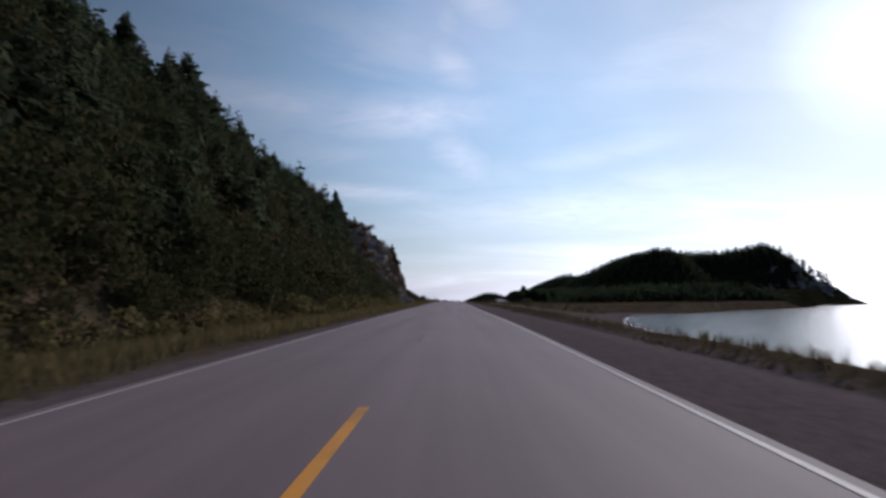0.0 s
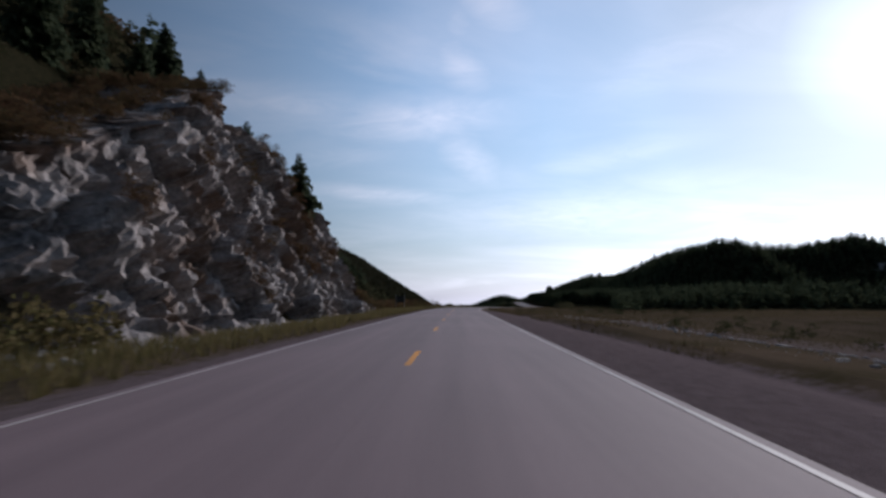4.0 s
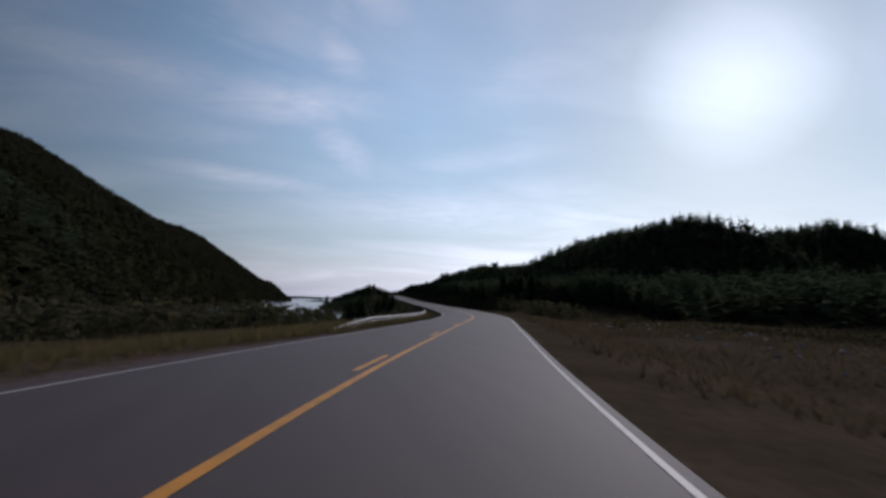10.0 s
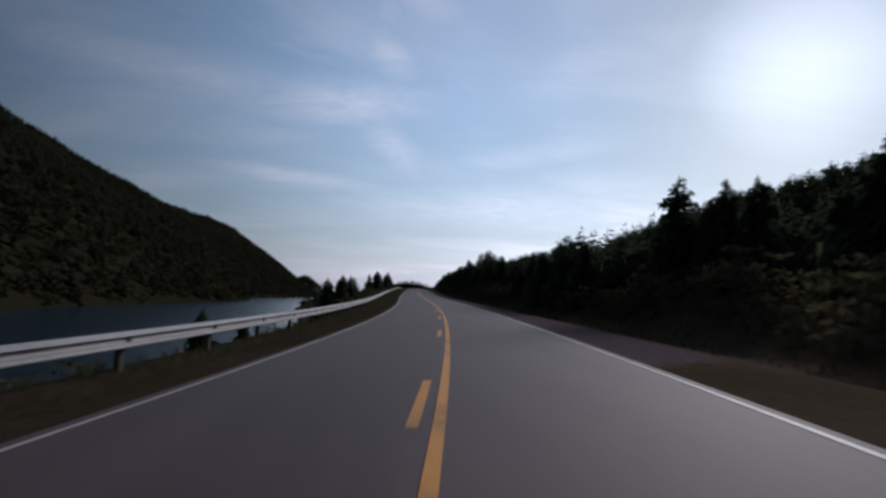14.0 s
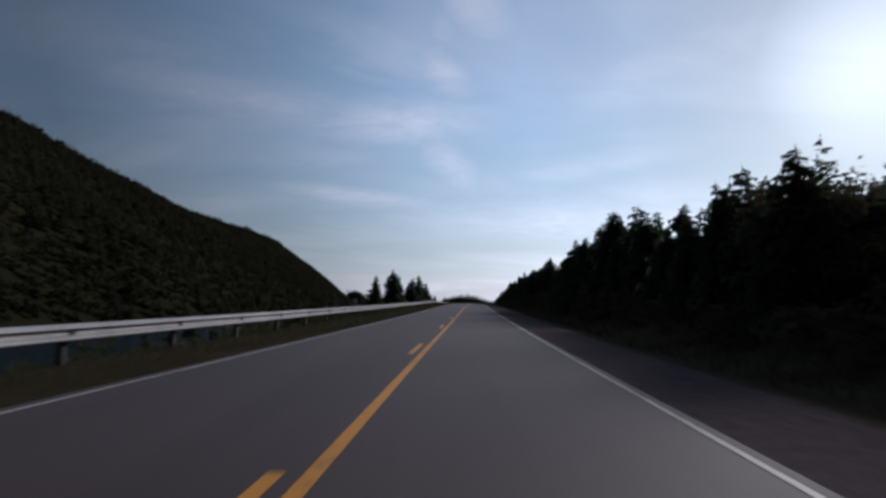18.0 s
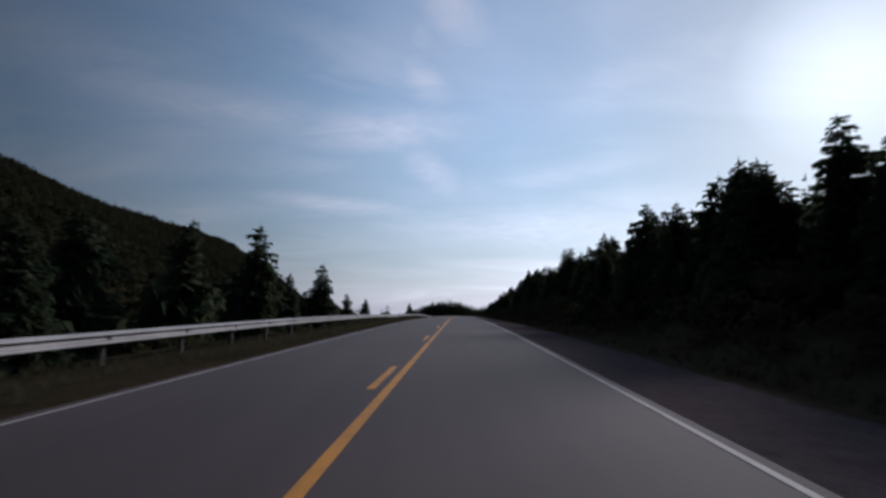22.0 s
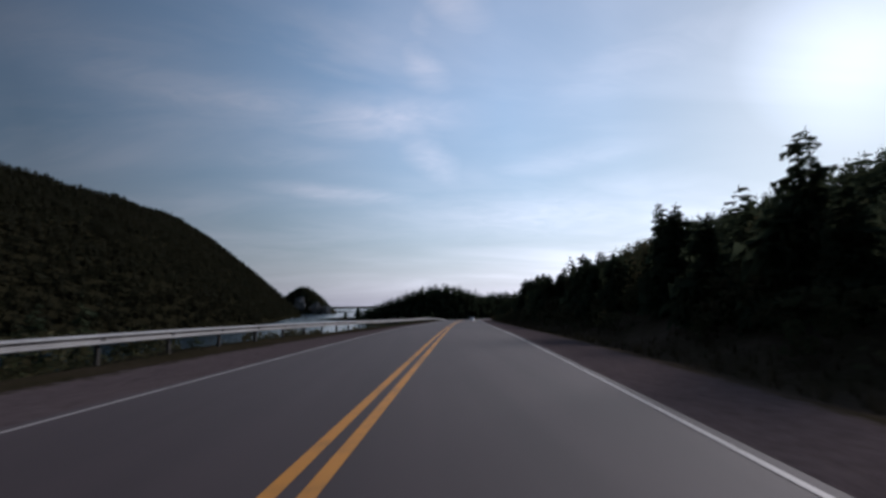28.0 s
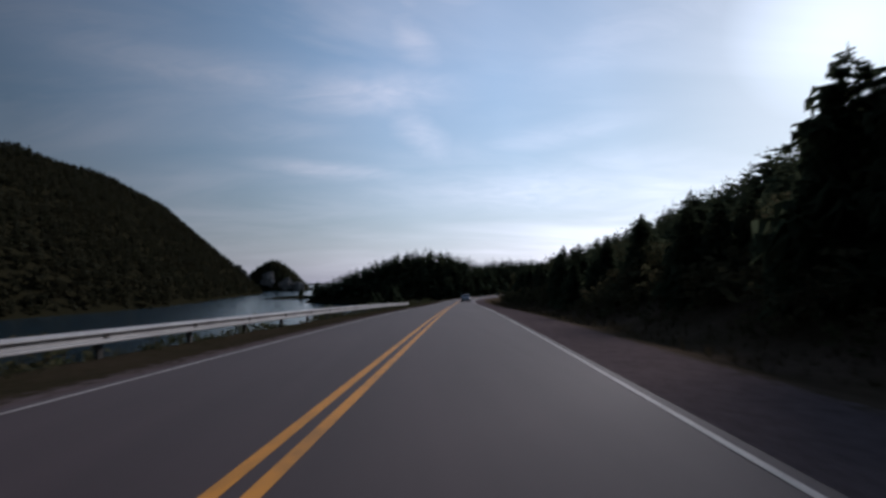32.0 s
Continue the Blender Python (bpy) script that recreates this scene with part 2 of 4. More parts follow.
def asphalt_material():
    m, t, b = material("aged_asphalt", 0.82, 0, 0.45)
    v = coords(t)
    along = noise_tex(t, mapping(t, v, (1.3, 0.05, 1)), 1.0, 4)
    broad, grain = noise_tex(t, v, 0.12, 4), noise_tex(t, v, 60, 3, 0.7)
    f = math_node(t, "ADD", math_node(t, "MULTIPLY", along, 0.45), math_node(t, "MULTIPLY", broad, 0.35))
    f = math_node(t, "ADD", f, math_node(t, "MULTIPLY", grain, 0.3))
    col = ramp(t, f, [(0.38, (0.062, 0.046, 0.048)), (0.7, (0.112, 0.085, 0.088))])
    # darker from the first bend on, blended over y 150 to 225
    pos = t.nodes.new("ShaderNodeSeparateXYZ")
    t.links.new(v, pos.inputs[0])
    past_bend = math_node(t, "DIVIDE", math_node(t, "SUBTRACT", pos.outputs[1], 150.0), 75.0, True)
    col = mix(t, past_bend, mix(t, 1.0, col, (1.72, 1.58, 1.58), "MULTIPLY"), mix(t, 1.0, col, (0.58, 0.49, 0.49), "MULTIPLY"))
    t.links.new(col, b.inputs["Base Color"])
    bump(t, b, grain, 0.5, 0.004)
    return m


ASPHALT = asphalt_material()


def ground_material():
    """Soil, dry grass and litter; gravel beside the road and shingle near the sea, chosen by a painted zone layer."""
    m, t, b = material("ground_cover", 1.0, 0, 0.0)
    v = coords(t)
    zone = t.nodes.new("ShaderNodeAttribute")
    zone.attribute_name = "zone"
    zs = t.nodes.new("ShaderNodeSeparateColor")
    t.links.new(zone.outputs["Color"], zs.inputs[0])
    n1, n2, n3 = noise_tex(t, v, 0.25, 5), noise_tex(t, v, 4.0, 5, 0.7), noise_tex(t, v, 28, 4, 0.7)
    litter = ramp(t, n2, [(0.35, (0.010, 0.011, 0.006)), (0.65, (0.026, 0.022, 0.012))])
    grass = ramp(t, math_node(t, "ADD", math_node(t, "MULTIPLY", n1, 0.6), math_node(t, "MULTIPLY", n2, 0.4)),
                 [(0.35, (0.050, 0.041, 0.022)), (0.5, (0.078, 0.058, 0.038)), (0.65, (0.104, 0.074, 0.054))])
    gravel = ramp(t, math_node(t, "ADD", math_node(t, "MULTIPLY", n2, 0.4), math_node(t, "MULTIPLY", n3, 0.6)),
                  [(0.35, (0.07, 0.053, 0.053)), (0.65, (0.16, 0.125, 0.124))])
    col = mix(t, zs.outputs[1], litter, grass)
    edge = math_node(t, "ADD", zs.outputs[0], math_node(t, "MULTIPLY", math_node(t, "SUBTRACT", n2, 0.5), 0.9))
    col = mix(t, ramp(t, edge, [(0.4, 0.0), (0.6, 1.0)]), col, gravel)
    t.links.new(col, b.inputs["Base Color"])
    bump(t, b, math_node(t, "ADD", n2, n3), 0.7, 0.04)
    return m


GROUND = ground_material()


def water_material():
    m, t, b = material("sea_water", 0.16, 0, 0.5)
    b.inputs["Base Color"].default_value = (0.012, 0.028, 0.04, 1)
    b.inputs["IOR"].default_value = 1.33
    v = coords(t)
    w1 = noise_tex(t, mapping(t, v, (1, 0.6, 1), (0, 0, 0.5)), 0.8, 5, 0.6, 0.3)
    w2 = noise_tex(t, mapping(t, v, (1, 0.5, 1), (0, 0, 0.9)), 0.12, 3)
    bump(t, b, math_node(t, "ADD", w1, math_node(t, "MULTIPLY", w2, 2.0)), 0.3, 0.22)
    return m


WATER = water_material()
FOAM = mottled("wet_foam", (0.4, 0.4, 0.4), (0.8, 0.8, 0.8), 1.5, 8, 0.6, 0.0)


def plain(name, col, rough, metal=0.0, spec=0.5, coat=0.0):
    m, t, b = material(name, rough, metal, spec)
    v = coords(t)
    c2 = tuple(min(1, x * 1.12) for x in col)
    t.links.new(ramp(t, noise_tex(t, v, 6, 4), [(0.35, col), (0.65, c2)]), b.inputs["Base Color"])
    b.inputs["Coat Weight"].default_value = coat
    return m


CAR_PAINT = plain("silver_blue_paint", (0.34, 0.36, 0.40), 0.38, 0.35, 0.5, 0.4)
POST_GREY = mottled("weathered_grey_post", (0.22, 0.21, 0.20), (0.36, 0.35, 0.33), 3, 18, 0.85, 0.004)
CAR_GLASS = plain("tinted_window", (0.02, 0.022, 0.025), 0.06)
RUBBER = plain("tyre_rubber", (0.02, 0.02, 0.02), 0.8)
RIM = plain("alloy_rim", (0.5, 0.5, 0.52), 0.3, 0.9)
RED_LENS = plain("red_lamp_lens", (0.35, 0.015, 0.012), 0.2)
PLATE = plain("number_plate", (0.7, 0.7, 0.7), 0.5)
BLACK_TRIM = plain("black_trim", (0.025, 0.025, 0.027), 0.6)


# ---- mesh helpers ----
rng = np.random.default_rng(7)


def mesh_from(name, verts, faces, mat, smooth=False):
    """A mesh from arrays; faces is an (n, 3) or (n, 4) index array."""
    me = bpy.data.meshes.new(name)
    verts, faces = np.asarray(verts, np.float32), np.asarray(faces, np.int32)
    n, k = faces.shape
    me.vertices.add(len(verts))
    me.vertices.foreach_set("co", verts.ravel())
    me.loops.add(n * k)
    me.loops.foreach_set("vertex_index", faces.ravel())
    me.polygons.add(n)
    me.polygons.foreach_set("loop_start", np.arange(0, n * k, k, dtype=np.int32))
    me.update(calc_edges=True)
    me.polygons.foreach_set("use_smooth", np.full(n, smooth))
    me.materials.append(mat)
    me.validate()
    return me


def part(name, me, parent, label="", m=None):
    ob = new(name, me)
    ob.parent = parent
    if m is not None:
        ob.matrix_basis = m
    return tagged(ob, label=label)


def from_bm(name, bm, mat, smooth=False):
    me = bpy.data.meshes.new(name)
    bm.to_mesh(me)
    bm.free()
    for p in me.polygons:
        p.use_smooth = smooth
    me.materials.append(mat)
    return me


def box_bm(size, at=(0, 0, 0), bevel=0.0, segments=2):
    bm = bmesh.new()
    bmesh.ops.create_cube(bm, size=1, matrix=Matrix.Translation(at) @ Matrix.Diagonal((*size, 1)))
    if bevel:
        bmesh.ops.bevel(bm, geom=bm.edges[:], offset=bevel, segments=segments, affect="EDGES", profile=0.7)
    return bm


def merged(name, protos, picks, places, turns, sizes, mat, heights=None):
    """Many copies of a few small shapes in one mesh. protos: list of (verts, tris)."""
    vs, fs, base = [], [], 0
    for k, (pv, pf) in enumerate(protos):
        idx = np.nonzero(picks == k)[0]
        if not len(idx):
            continue
        c, s = np.cos(turns[idx]), np.sin(turns[idx])
        x = pv[None, :, 0] * c[:, None] - pv[None, :, 1] * s[:, None]
        y = pv[None, :, 0] * s[:, None] + pv[None, :, 1] * c[:, None]
        z = np.repeat(pv[None, :, 2], len(idx), 0)
        hs = sizes[idx] if heights is None else heights[idx]
        v = np.stack((x * sizes[idx, None], y * sizes[idx, None], z * hs[:, None]), -1) + places[idx][:, None, :]
        f = pf[None] + (np.arange(len(idx)) * len(pv))[:, None, None] + base
        vs.append(v.reshape(-1, 3))
        fs.append(f.reshape(-1, 3))
        base += len(idx) * len(pv)
    return mesh_from(name, np.concatenate(vs), np.concatenate(fs), mat)


# ---- the road's line: x, y, z of its centre, every 23 m ----
STEP = 23.0
ROAD_X = (
    -3.6, -3.2, -2.8, -2.5, -2.1, -1.7, -1.4, -1, -0.6, -0.4, 0, 0.3, 0.5, 0.8, 1.3, 2.5, 5, 9.98, 16.96, 24.24, 30.22, 34.74, 38.04, 40.34,
    41.84, 43.24, 44.94, 46.74, 48.54, 50.54, 52.54, 54.44, 56.44, 58.54, 60.74, 62.94, 65.04, 67.14, 69.44, 71.84, 74.24, 76.64, 79.04, 81.54,
    84.14, 87.54, 92.43, 99.83, 109.31, 120.98, 134.64)
ROAD_Y = (
    -161, -138, -115, -92, -69, -46, -23, 0, 23, 46, 69, 92, 115, 138, 161, 184.1, 207, 229.56, 251.54, 273.42, 295.62, 318.08, 340.85, 363.73,
    386.62, 409.61, 432.49, 455.48, 478.36, 501.35, 524.23, 547.12, 570.1, 592.98, 615.86, 638.74, 661.63, 684.61, 707.49, 730.37, 753.25,
    776.13, 799.01, 821.89, 844.67, 867.44, 889.9, 911.73, 932.65, 952.45, 970.93)
ROAD_Z = (
    -2.1, -1.8, -1.5, -1.2, -0.9, -0.6, -0.3, 0, 0.32, 0.57, 0.8, 1.04, 1.29, 1.5, 1.65, 1.76, 1.83, 1.78, 1.62, 1.42, 1.21, 1.12, 1.2, 1.44,
    1.81, 2.24, 2.69, 3.21, 3.78, 4.36, 4.87, 5.23, 5.48, 5.69, 5.86, 5.93, 5.79, 5.44, 5.02, 4.64, 4.15, 3.5, 2.75, 2.1, 1.55, 1.1, 0.8, 0.5,
    0.4, 0.3, 0.3)
KNOTS = np.stack((ROAD_X, ROAD_Y, ROAD_Z), 1)
KNOT0 = -161  # metres along the road at the first knot


def spline(u):
    u = np.clip(np.asarray(u, float), 0, len(KNOTS) - 1.001)
    i = np.floor(u).astype(int)
    f = (u - i)[:, None]
    g = lambda j: KNOTS[np.clip(i + j, 0, len(KNOTS) - 1)]
    a, b, c, d = g(-1), g(0), g(1), g(2)
    return 0.5 * (2 * b + (c - a) * f + (2 * a - 5 * b + 4 * c - d) * f ** 2 + (3 * b - a - 3 * c + d) * f ** 3)


S_TAB = np.arange(KNOT0, KNOT0 + STEP * (len(KNOTS) - 1) - 1, 1.0)
C_TAB = spline((S_TAB - KNOT0) / STEP)
T_TAB = np.gradient(C_TAB[:, :2], axis=0)
T_TAB /= np.linalg.norm(T_TAB, axis=1)[:, None]
N_TAB = np.stack((T_TAB[:, 1], -T_TAB[:, 0]), 1)  # to the right of the way ahead
S_END = S_TAB[-1]


def centre(s):
    """Centre line, right-hand normal and height at s, going on straight past both ends."""
    s = np.asarray(s, float)
    sc = np.clip(s, S_TAB[0], S_END)
    pick = lambda arr: np.stack([np.interp(sc, S_TAB, arr[:, k]) for k in range(arr.shape[1])], -1)
    c, n, t = pick(C_TAB), pick(N_TAB), pick(T_TAB)
    c = c.copy()
    c[..., :2] += np.where((s > S_END)[..., None], (0.0, 1.0), t) * (s - sc)[..., None]
    return c, n


BANK = ((150, 0.2), (161, 1.2), (184, 1.7), (207, 1.5), (230, 0.9), (242, 0.0), (253, -1.2), (276, -1.9), (299, -2.6), (322, -2.8), (345, -2.2), (380, -0.6), (403, 0.0))


def tilt(s, d):
    """Cross fall of the banked bends: height gained at d metres right of the centre."""
    angle = np.interp(s, [b[0] for b in BANK], [b[1] for b in BANK])
    return -np.tan(np.radians(angle)) * np.clip(d, -8, 8)


N_FAR = np.array((math.cos(radians(-5)), math.sin(radians(-5))))


def place(s, d):
    """World x, y of a point d metres right of the centre line; rows run parallel far from the road."""
    c, n = centre(s)
    d = np.asarray(d, float)
    near = np.clip(d, -60, 60)
    return c[..., :2] + n * near[..., None] + N_FAR * (d - near)[..., None]


def curve(s, pairs):
    return np.interp(s, [p[0] for p in pairs], [p[1] for p in pairs])


def smooth01(x):
    x = np.clip(x, 0, 1)
    return x * x * (3 - 2 * x)


def waves(x, y, scale, seed=0.0):
    """A cheap smooth noise, about -1 to 1."""
    x, y = x / scale + seed * 3.1, y / scale - seed * 1.7
    return (np.sin(1.3 * x + 0.7 * y + 1.1 * np.sin(0.9 * y + seed)) + np.sin(-0.8 * x + 1.6 * y + 0.9 * np.sin(1.2 * x))
            + 0.6 * np.sin(2.7 * x - 1.9 * y + 1.4) + 0.5 * np.sin(3.1 * x + 3.3 * y)) / 2.6


SEA = -2.6
RAIL_LINE = ((256, -5.9), (400, -5.95), (446, -6.6), (500, -7.3), (545, -7.8), (590, -8.9), (630, -9.6), (662, -9.8), (691, -8.8), (723, -6.9), (760, -6.4), (820, -6.2))
HILL_FOOT = ((-200, 10.5), (95, 10.5), (105, 13), (152, 12.5), (168, 12.5), (200, 22), (260, 40))
HILL_CREST = ((-200, 50), (0, 48), (100, 51), (150, 41), (175, 65), (200, 90), (260, 140))
HILL_TOP = ((-200, 37), (0, 36), (40, 36), (70, 33), (100, 30), (130, 33), (148, 35), (165, 35.5), (180, 33), (215, 20), (250, 0), (260, -9))
# the long hill beyond the inlet: x, y, height, width of its near flank
FAR_HILL = ((-62, 140, 31, 50), (-72, 200, 40, 57), (-84, 300, 42, 68), (-122, 400, 64, 86), (-140, 500, 75, 106), (-180, 600, 96, 156), (-214, 700, 115, 150), (-224, 800, 114, 178),
            (-220, 950, 101, 196), (-206, 1100, 104, 163), (-208, 1250, 108, 145), (-224, 1400, 102, 106), (-205, 1520, 45, 70), (-190, 1620, -6, 60))
NEAR_SHORE = ((300, 26), (340, 15), (400, 18), (450, 30), (500, 42), (640, 42), (700, 30), (760, 25), (900, 24), (960, 34))
# long wooded ridge on the right: x, y, height
RIDGE = ((258, 350, -6), (264, 372, 2), (269, 395, 10), (272, 420, 22), (275, 440, 31), (274, 461, 46), (236, 482, 41), (205, 480, 41.5), (187, 449, 42), (190, 540, 42.5), (175, 610, 32), (167, 700, 34),
         (167, 820, 28), (184, 950, 12))
BAY = ((-200, 20), (0, 20.5), (40, 22), (90, 30), (125, 42), (143, 50), (160, 64), (200, 95), (260, 132), (330, 170), (420, 240), (500, 260))


def ridge_height(x, y):
    best = np.full(np.shape(x), -9.0)
    for (x0, y0, h0), (x1, y1, h1) in zip(RIDGE[:-1], RIDGE[1:]):
        dx, dy = x1 - x0, y1 - y0
        t = np.clip(((x - x0) * dx + (y - y0) * dy) / (dx * dx + dy * dy), 0, 1)
        dist = np.hypot(x - x0 - t * dx, y - y0 - t * dy)
        side = (x - x0 - t * dx) > 0
        h = h0 + t * (h1 - h0)
        w = np.where(side, 26.0, 62.0 + h * 1.5)
        best = np.maximum(best, -6 + (h + 6) * (1 - smooth01(dist / w)))
    return best


def far_hill(x, y):
    best = np.full(np.shape(x), -9.0)
    for (x0, y0, h0, w0), (x1, y1, h1, w1) in zip(FAR_HILL[:-1], FAR_HILL[1:]):
        t = np.clip((y - y0) / (y1 - y0), 0, 1)
        dx = x - (x0 + t * (x1 - x0))
        out = np.maximum(np.maximum(y0 - y, y - y1), 0)
        h, w = h0 + t * (h1 - h0), w0 + t * (w1 - w0)
        r = np.clip(dx / w, 0, 1.6)
        z = SEA + (h - SEA) * np.where(dx > 0, 1 - r * (0.8 + 0.2 * r), 1.0) + np.where(dx < 0, -0.05 * dx, 0) * (h > 10)
        best = np.maximum(best, np.where(out > 0, -9.0, z))
    return best + (1.6 * waves(x, y, 26, 2) + 0.8 * waves(x, y, 11, 3)) * (best > 2)


def dome(x, y, cx, cy, rx, ry, h, power=1.0):
    r = np.sqrt(((x - cx) / rx) ** 2 + ((y - cy) / ry) ** 2)
    return -6 + (h + 6) * (1 - smooth01(r)) ** power


KNOB = (-104, 1460, 56, 60, 37, 0.7)  # rocky knob at the tip of the hill


def ground_z(s, d, xy=None):
    s, d = np.asarray(s, float), np.asarray(d, float)
    xy = place(s, d) if xy is None else xy
    x, y = xy[..., 0], xy[..., 1]
    road = centre(s)[0][..., 2] + tilt(s, d)
    e = -d
    bumps = waves(x, y, 9.0, 1.0)
    # left of the road
    foot, crest, top = curve(s, HILL_FOOT), curve(s, HILL_CREST), curve(s, HILL_TOP)
    t = np.clip((e - foot) / (crest - foot), 0, 3)
    rise = np.where(t < 1, t * (1.45 - 0.45 * t), 1 + 0.06 * (t - 1))
    verge = road - 0.12 - 0.3 * smooth01((e - 5.5) / 3) + 0.1 * bumps * smooth01((e - 6) / 6)
    plain_z = road - 0.5 - 0.9 * smooth01((e - 8) / 25)
    inland = np.where(e < 10, verge, np.minimum(verge, plain_z) + 0.25 * bumps)
    wet = smooth01((s - 296) / 45)
    shore = curve(s, NEAR_SHORE)
    brink = 0.6 - curve(s, RAIL_LINE)
    fall = road - 0.2 - (road - SEA + 0.2) * np.clip((e - brink) / (shore - brink), 0, 1.6) + 0.2 * bumps * (e > 8)
    fall = np.maximum(fall, SEA - 3 + 0 * e)
    low = inland * (1 - wet) + np.minimum(inland, fall) * wet
    hill = np.where(t > 0, (SEA + 0.1) * wet + (road - 0.8) * (1 - wet) + rise * top + (1.2 * waves(x, y, 26, 2) + 0.6 * bumps) * smooth01(t * 4), -99)
    hill = np.where(s < 262, hill, -99)
    hill = np.maximum(hill, np.where(e > 12, far_hill(x, y), -99))
    left = np.maximum(low, hill)
    left = np.where(y > 1760, np.minimum(left, SEA - 2), left)
    # right of the road
    ditch = road - 0.12 - 0.45 * smooth01((d - 5.0) / 3.0)
    bay = curve(s, BAY)
    beach = road - 0.3 - (road - SEA - 0.3) * smooth01((d - 8) / np.maximum(bay - 8, 6)) ** 0.8
    beach = np.where(d > bay, SEA - 0.07 * (d - bay), beach) + 0.12 * bumps * (d > 7)
    beach = np.maximum(beach, SEA - 4)
    field = road - 0.75 - 0.5 * smooth01((d - 12) / 40) + 0.25 * bumps * smooth01((d - 7) / 5)
    field = np.where(d > bay, np.maximum(SEA - 0.07 * (d - bay), SEA - 4), field)
    bank = ditch + 1.5 * smooth01((d - 8.5) / 5) + 0.07 * np.clip(d - 12, 0, 70) + 0.35 * bumps * smooth01((d - 9) / 5)
    bank = np.where((d > bay) & (s < 430), np.maximum(SEA - 0.07 * (d - bay), SEA - 4), bank)
    in_field = smooth01((s - 150) / 25)
    in_bank = smooth01((s - 300) / 45)
    right = beach * (1 - in_field) + field * in_field
    right = right * (1 - in_bank) + bank * in_bank
    right = np.where(d < 8, np.minimum(ditch, right + 0.6), right)
    far_sea = np.maximum(smooth01((s - 960) / 80) * smooth01((d - 60) / 60), smooth01((d - 250) / 25) * (s > 140))
    right = right * (1 - far_sea) + (SEA - 4) * far_sea
    right = np.where(d > 14, np.maximum(right, ridge_height(x, y) + 0.8 * bumps), right)
    z = np.where(d < 0, left, right)
    z = np.where(np.abs(d) < 5.2, road - 0.06 - 0.04 * np.clip(np.abs(d) - 3.6, 0, 3), z)
    # past the end of the drive: a wooded knoll, a rocky point, a low spit, then open sea
    past = smooth01((s - 930) / 60)
    wash = past * (x > -30)
    z = z * (1 - wash) + np.minimum(z, SEA - 3) * wash
    z = np.maximum(z, dome(x, y, 80, 990, 66, 50, 15.5, 0.7))
    z = np.maximum(z, dome(x, y, 128, 1010, 70, 60, 12, 0.7))
    z = np.maximum(z, dome(x, y, 180, 930, 90, 90, 10))
    z = np.maximum(z, dome(x, y, *KNOB))
    z = np.maximum(z, dome(x, y, -95, 1150, 110, 26, SEA + 2.0, 0.5))
    z = np.maximum(z, dome(x, y, 15, 1046, 45, 14, SEA + 2.2, 0.5))
    # low land on the horizon
    z = np.where((y > 3900) & (x < 700), 8 + 3 * waves(x, y, 300, 1), z)
    return z


# ---- ground: one sheet out to the horizon ----
def steps(marks):
    out = []
    for a, b, n in marks:
        out.append(np.linspace(a, b, n, endpoint=False))
    return np.concatenate(out + [np.array([marks[-1][1]])])


gs = steps(((-900, -160, 12), (-160, -30, 26), (-30, 330, 180), (330, 960, 210), (960, 2000, 90), (2000, 4600, 16)))
gd = steps(((-2600, -480, 9), (-480, -130, 46), (-130, -40, 36), (-40, -12, 28), (-12, 12, 40), (12, 40, 28), (40, 130, 30), (130, 400, 34), (400, 2600, 10)))
GSS, GDD = np.meshgrid(gs, gd, indexing="ij")
gxy = place(GSS, GDD)
gz = ground_z(GSS, GDD, gxy)
gv = np.concatenate((gxy, gz[..., None]), -1).reshape(-1, 3)
ni, nj = GSS.shape
ii, jj = np.meshgrid(np.arange(ni - 1), np.arange(nj - 1), indexing="ij")
q = (ii * nj + jj).ravel()
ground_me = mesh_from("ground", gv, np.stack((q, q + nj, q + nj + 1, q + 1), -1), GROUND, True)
# zones: gravel beside the road and along the shore; grass on open land
S1, D1, Z1 = GSS.ravel(), GDD.ravel(), gz.ravel()
E1 = np.abs(D1)
reach = np.where((D1 > 0) & (S1 > 165), np.where(S1 > 330, 4.2, 1.6), np.where(D1 > 0, 6.5, np.where(S1 > 250, curve(S1, ((250, 1.2), (480, 1.4), (550, 2.6), (590, 4.2), (660, 5.0), (700, 3.6), (740, 2.6))), 2.9)))
gravel = np.clip(1.15 - np.clip(E1 - reach, 0, 9) / 2.2, 0, 1)
gravel = np.maximum(gravel, np.clip(1.2 - np.abs(Z1 - SEA) / 0.8, 0, 1) * (S1 < 1000) * (D1 > -45) * ((S1 < 160) | (D1 < 0)))
gravel = np.maximum(gravel, ((D1 > 13) & (S1 < 150)) * np.clip((D1 - 11) / 6, 0, 1) * 0.5)
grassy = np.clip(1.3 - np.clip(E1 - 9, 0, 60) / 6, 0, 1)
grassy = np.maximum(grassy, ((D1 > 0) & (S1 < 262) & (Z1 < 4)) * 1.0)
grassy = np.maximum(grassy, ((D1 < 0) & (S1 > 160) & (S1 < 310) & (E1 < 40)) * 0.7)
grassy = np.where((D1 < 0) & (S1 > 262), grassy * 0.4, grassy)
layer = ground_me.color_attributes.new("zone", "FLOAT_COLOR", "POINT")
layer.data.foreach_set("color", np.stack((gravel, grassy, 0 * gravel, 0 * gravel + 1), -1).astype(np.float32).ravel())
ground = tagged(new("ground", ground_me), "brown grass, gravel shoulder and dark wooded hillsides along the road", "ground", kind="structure")

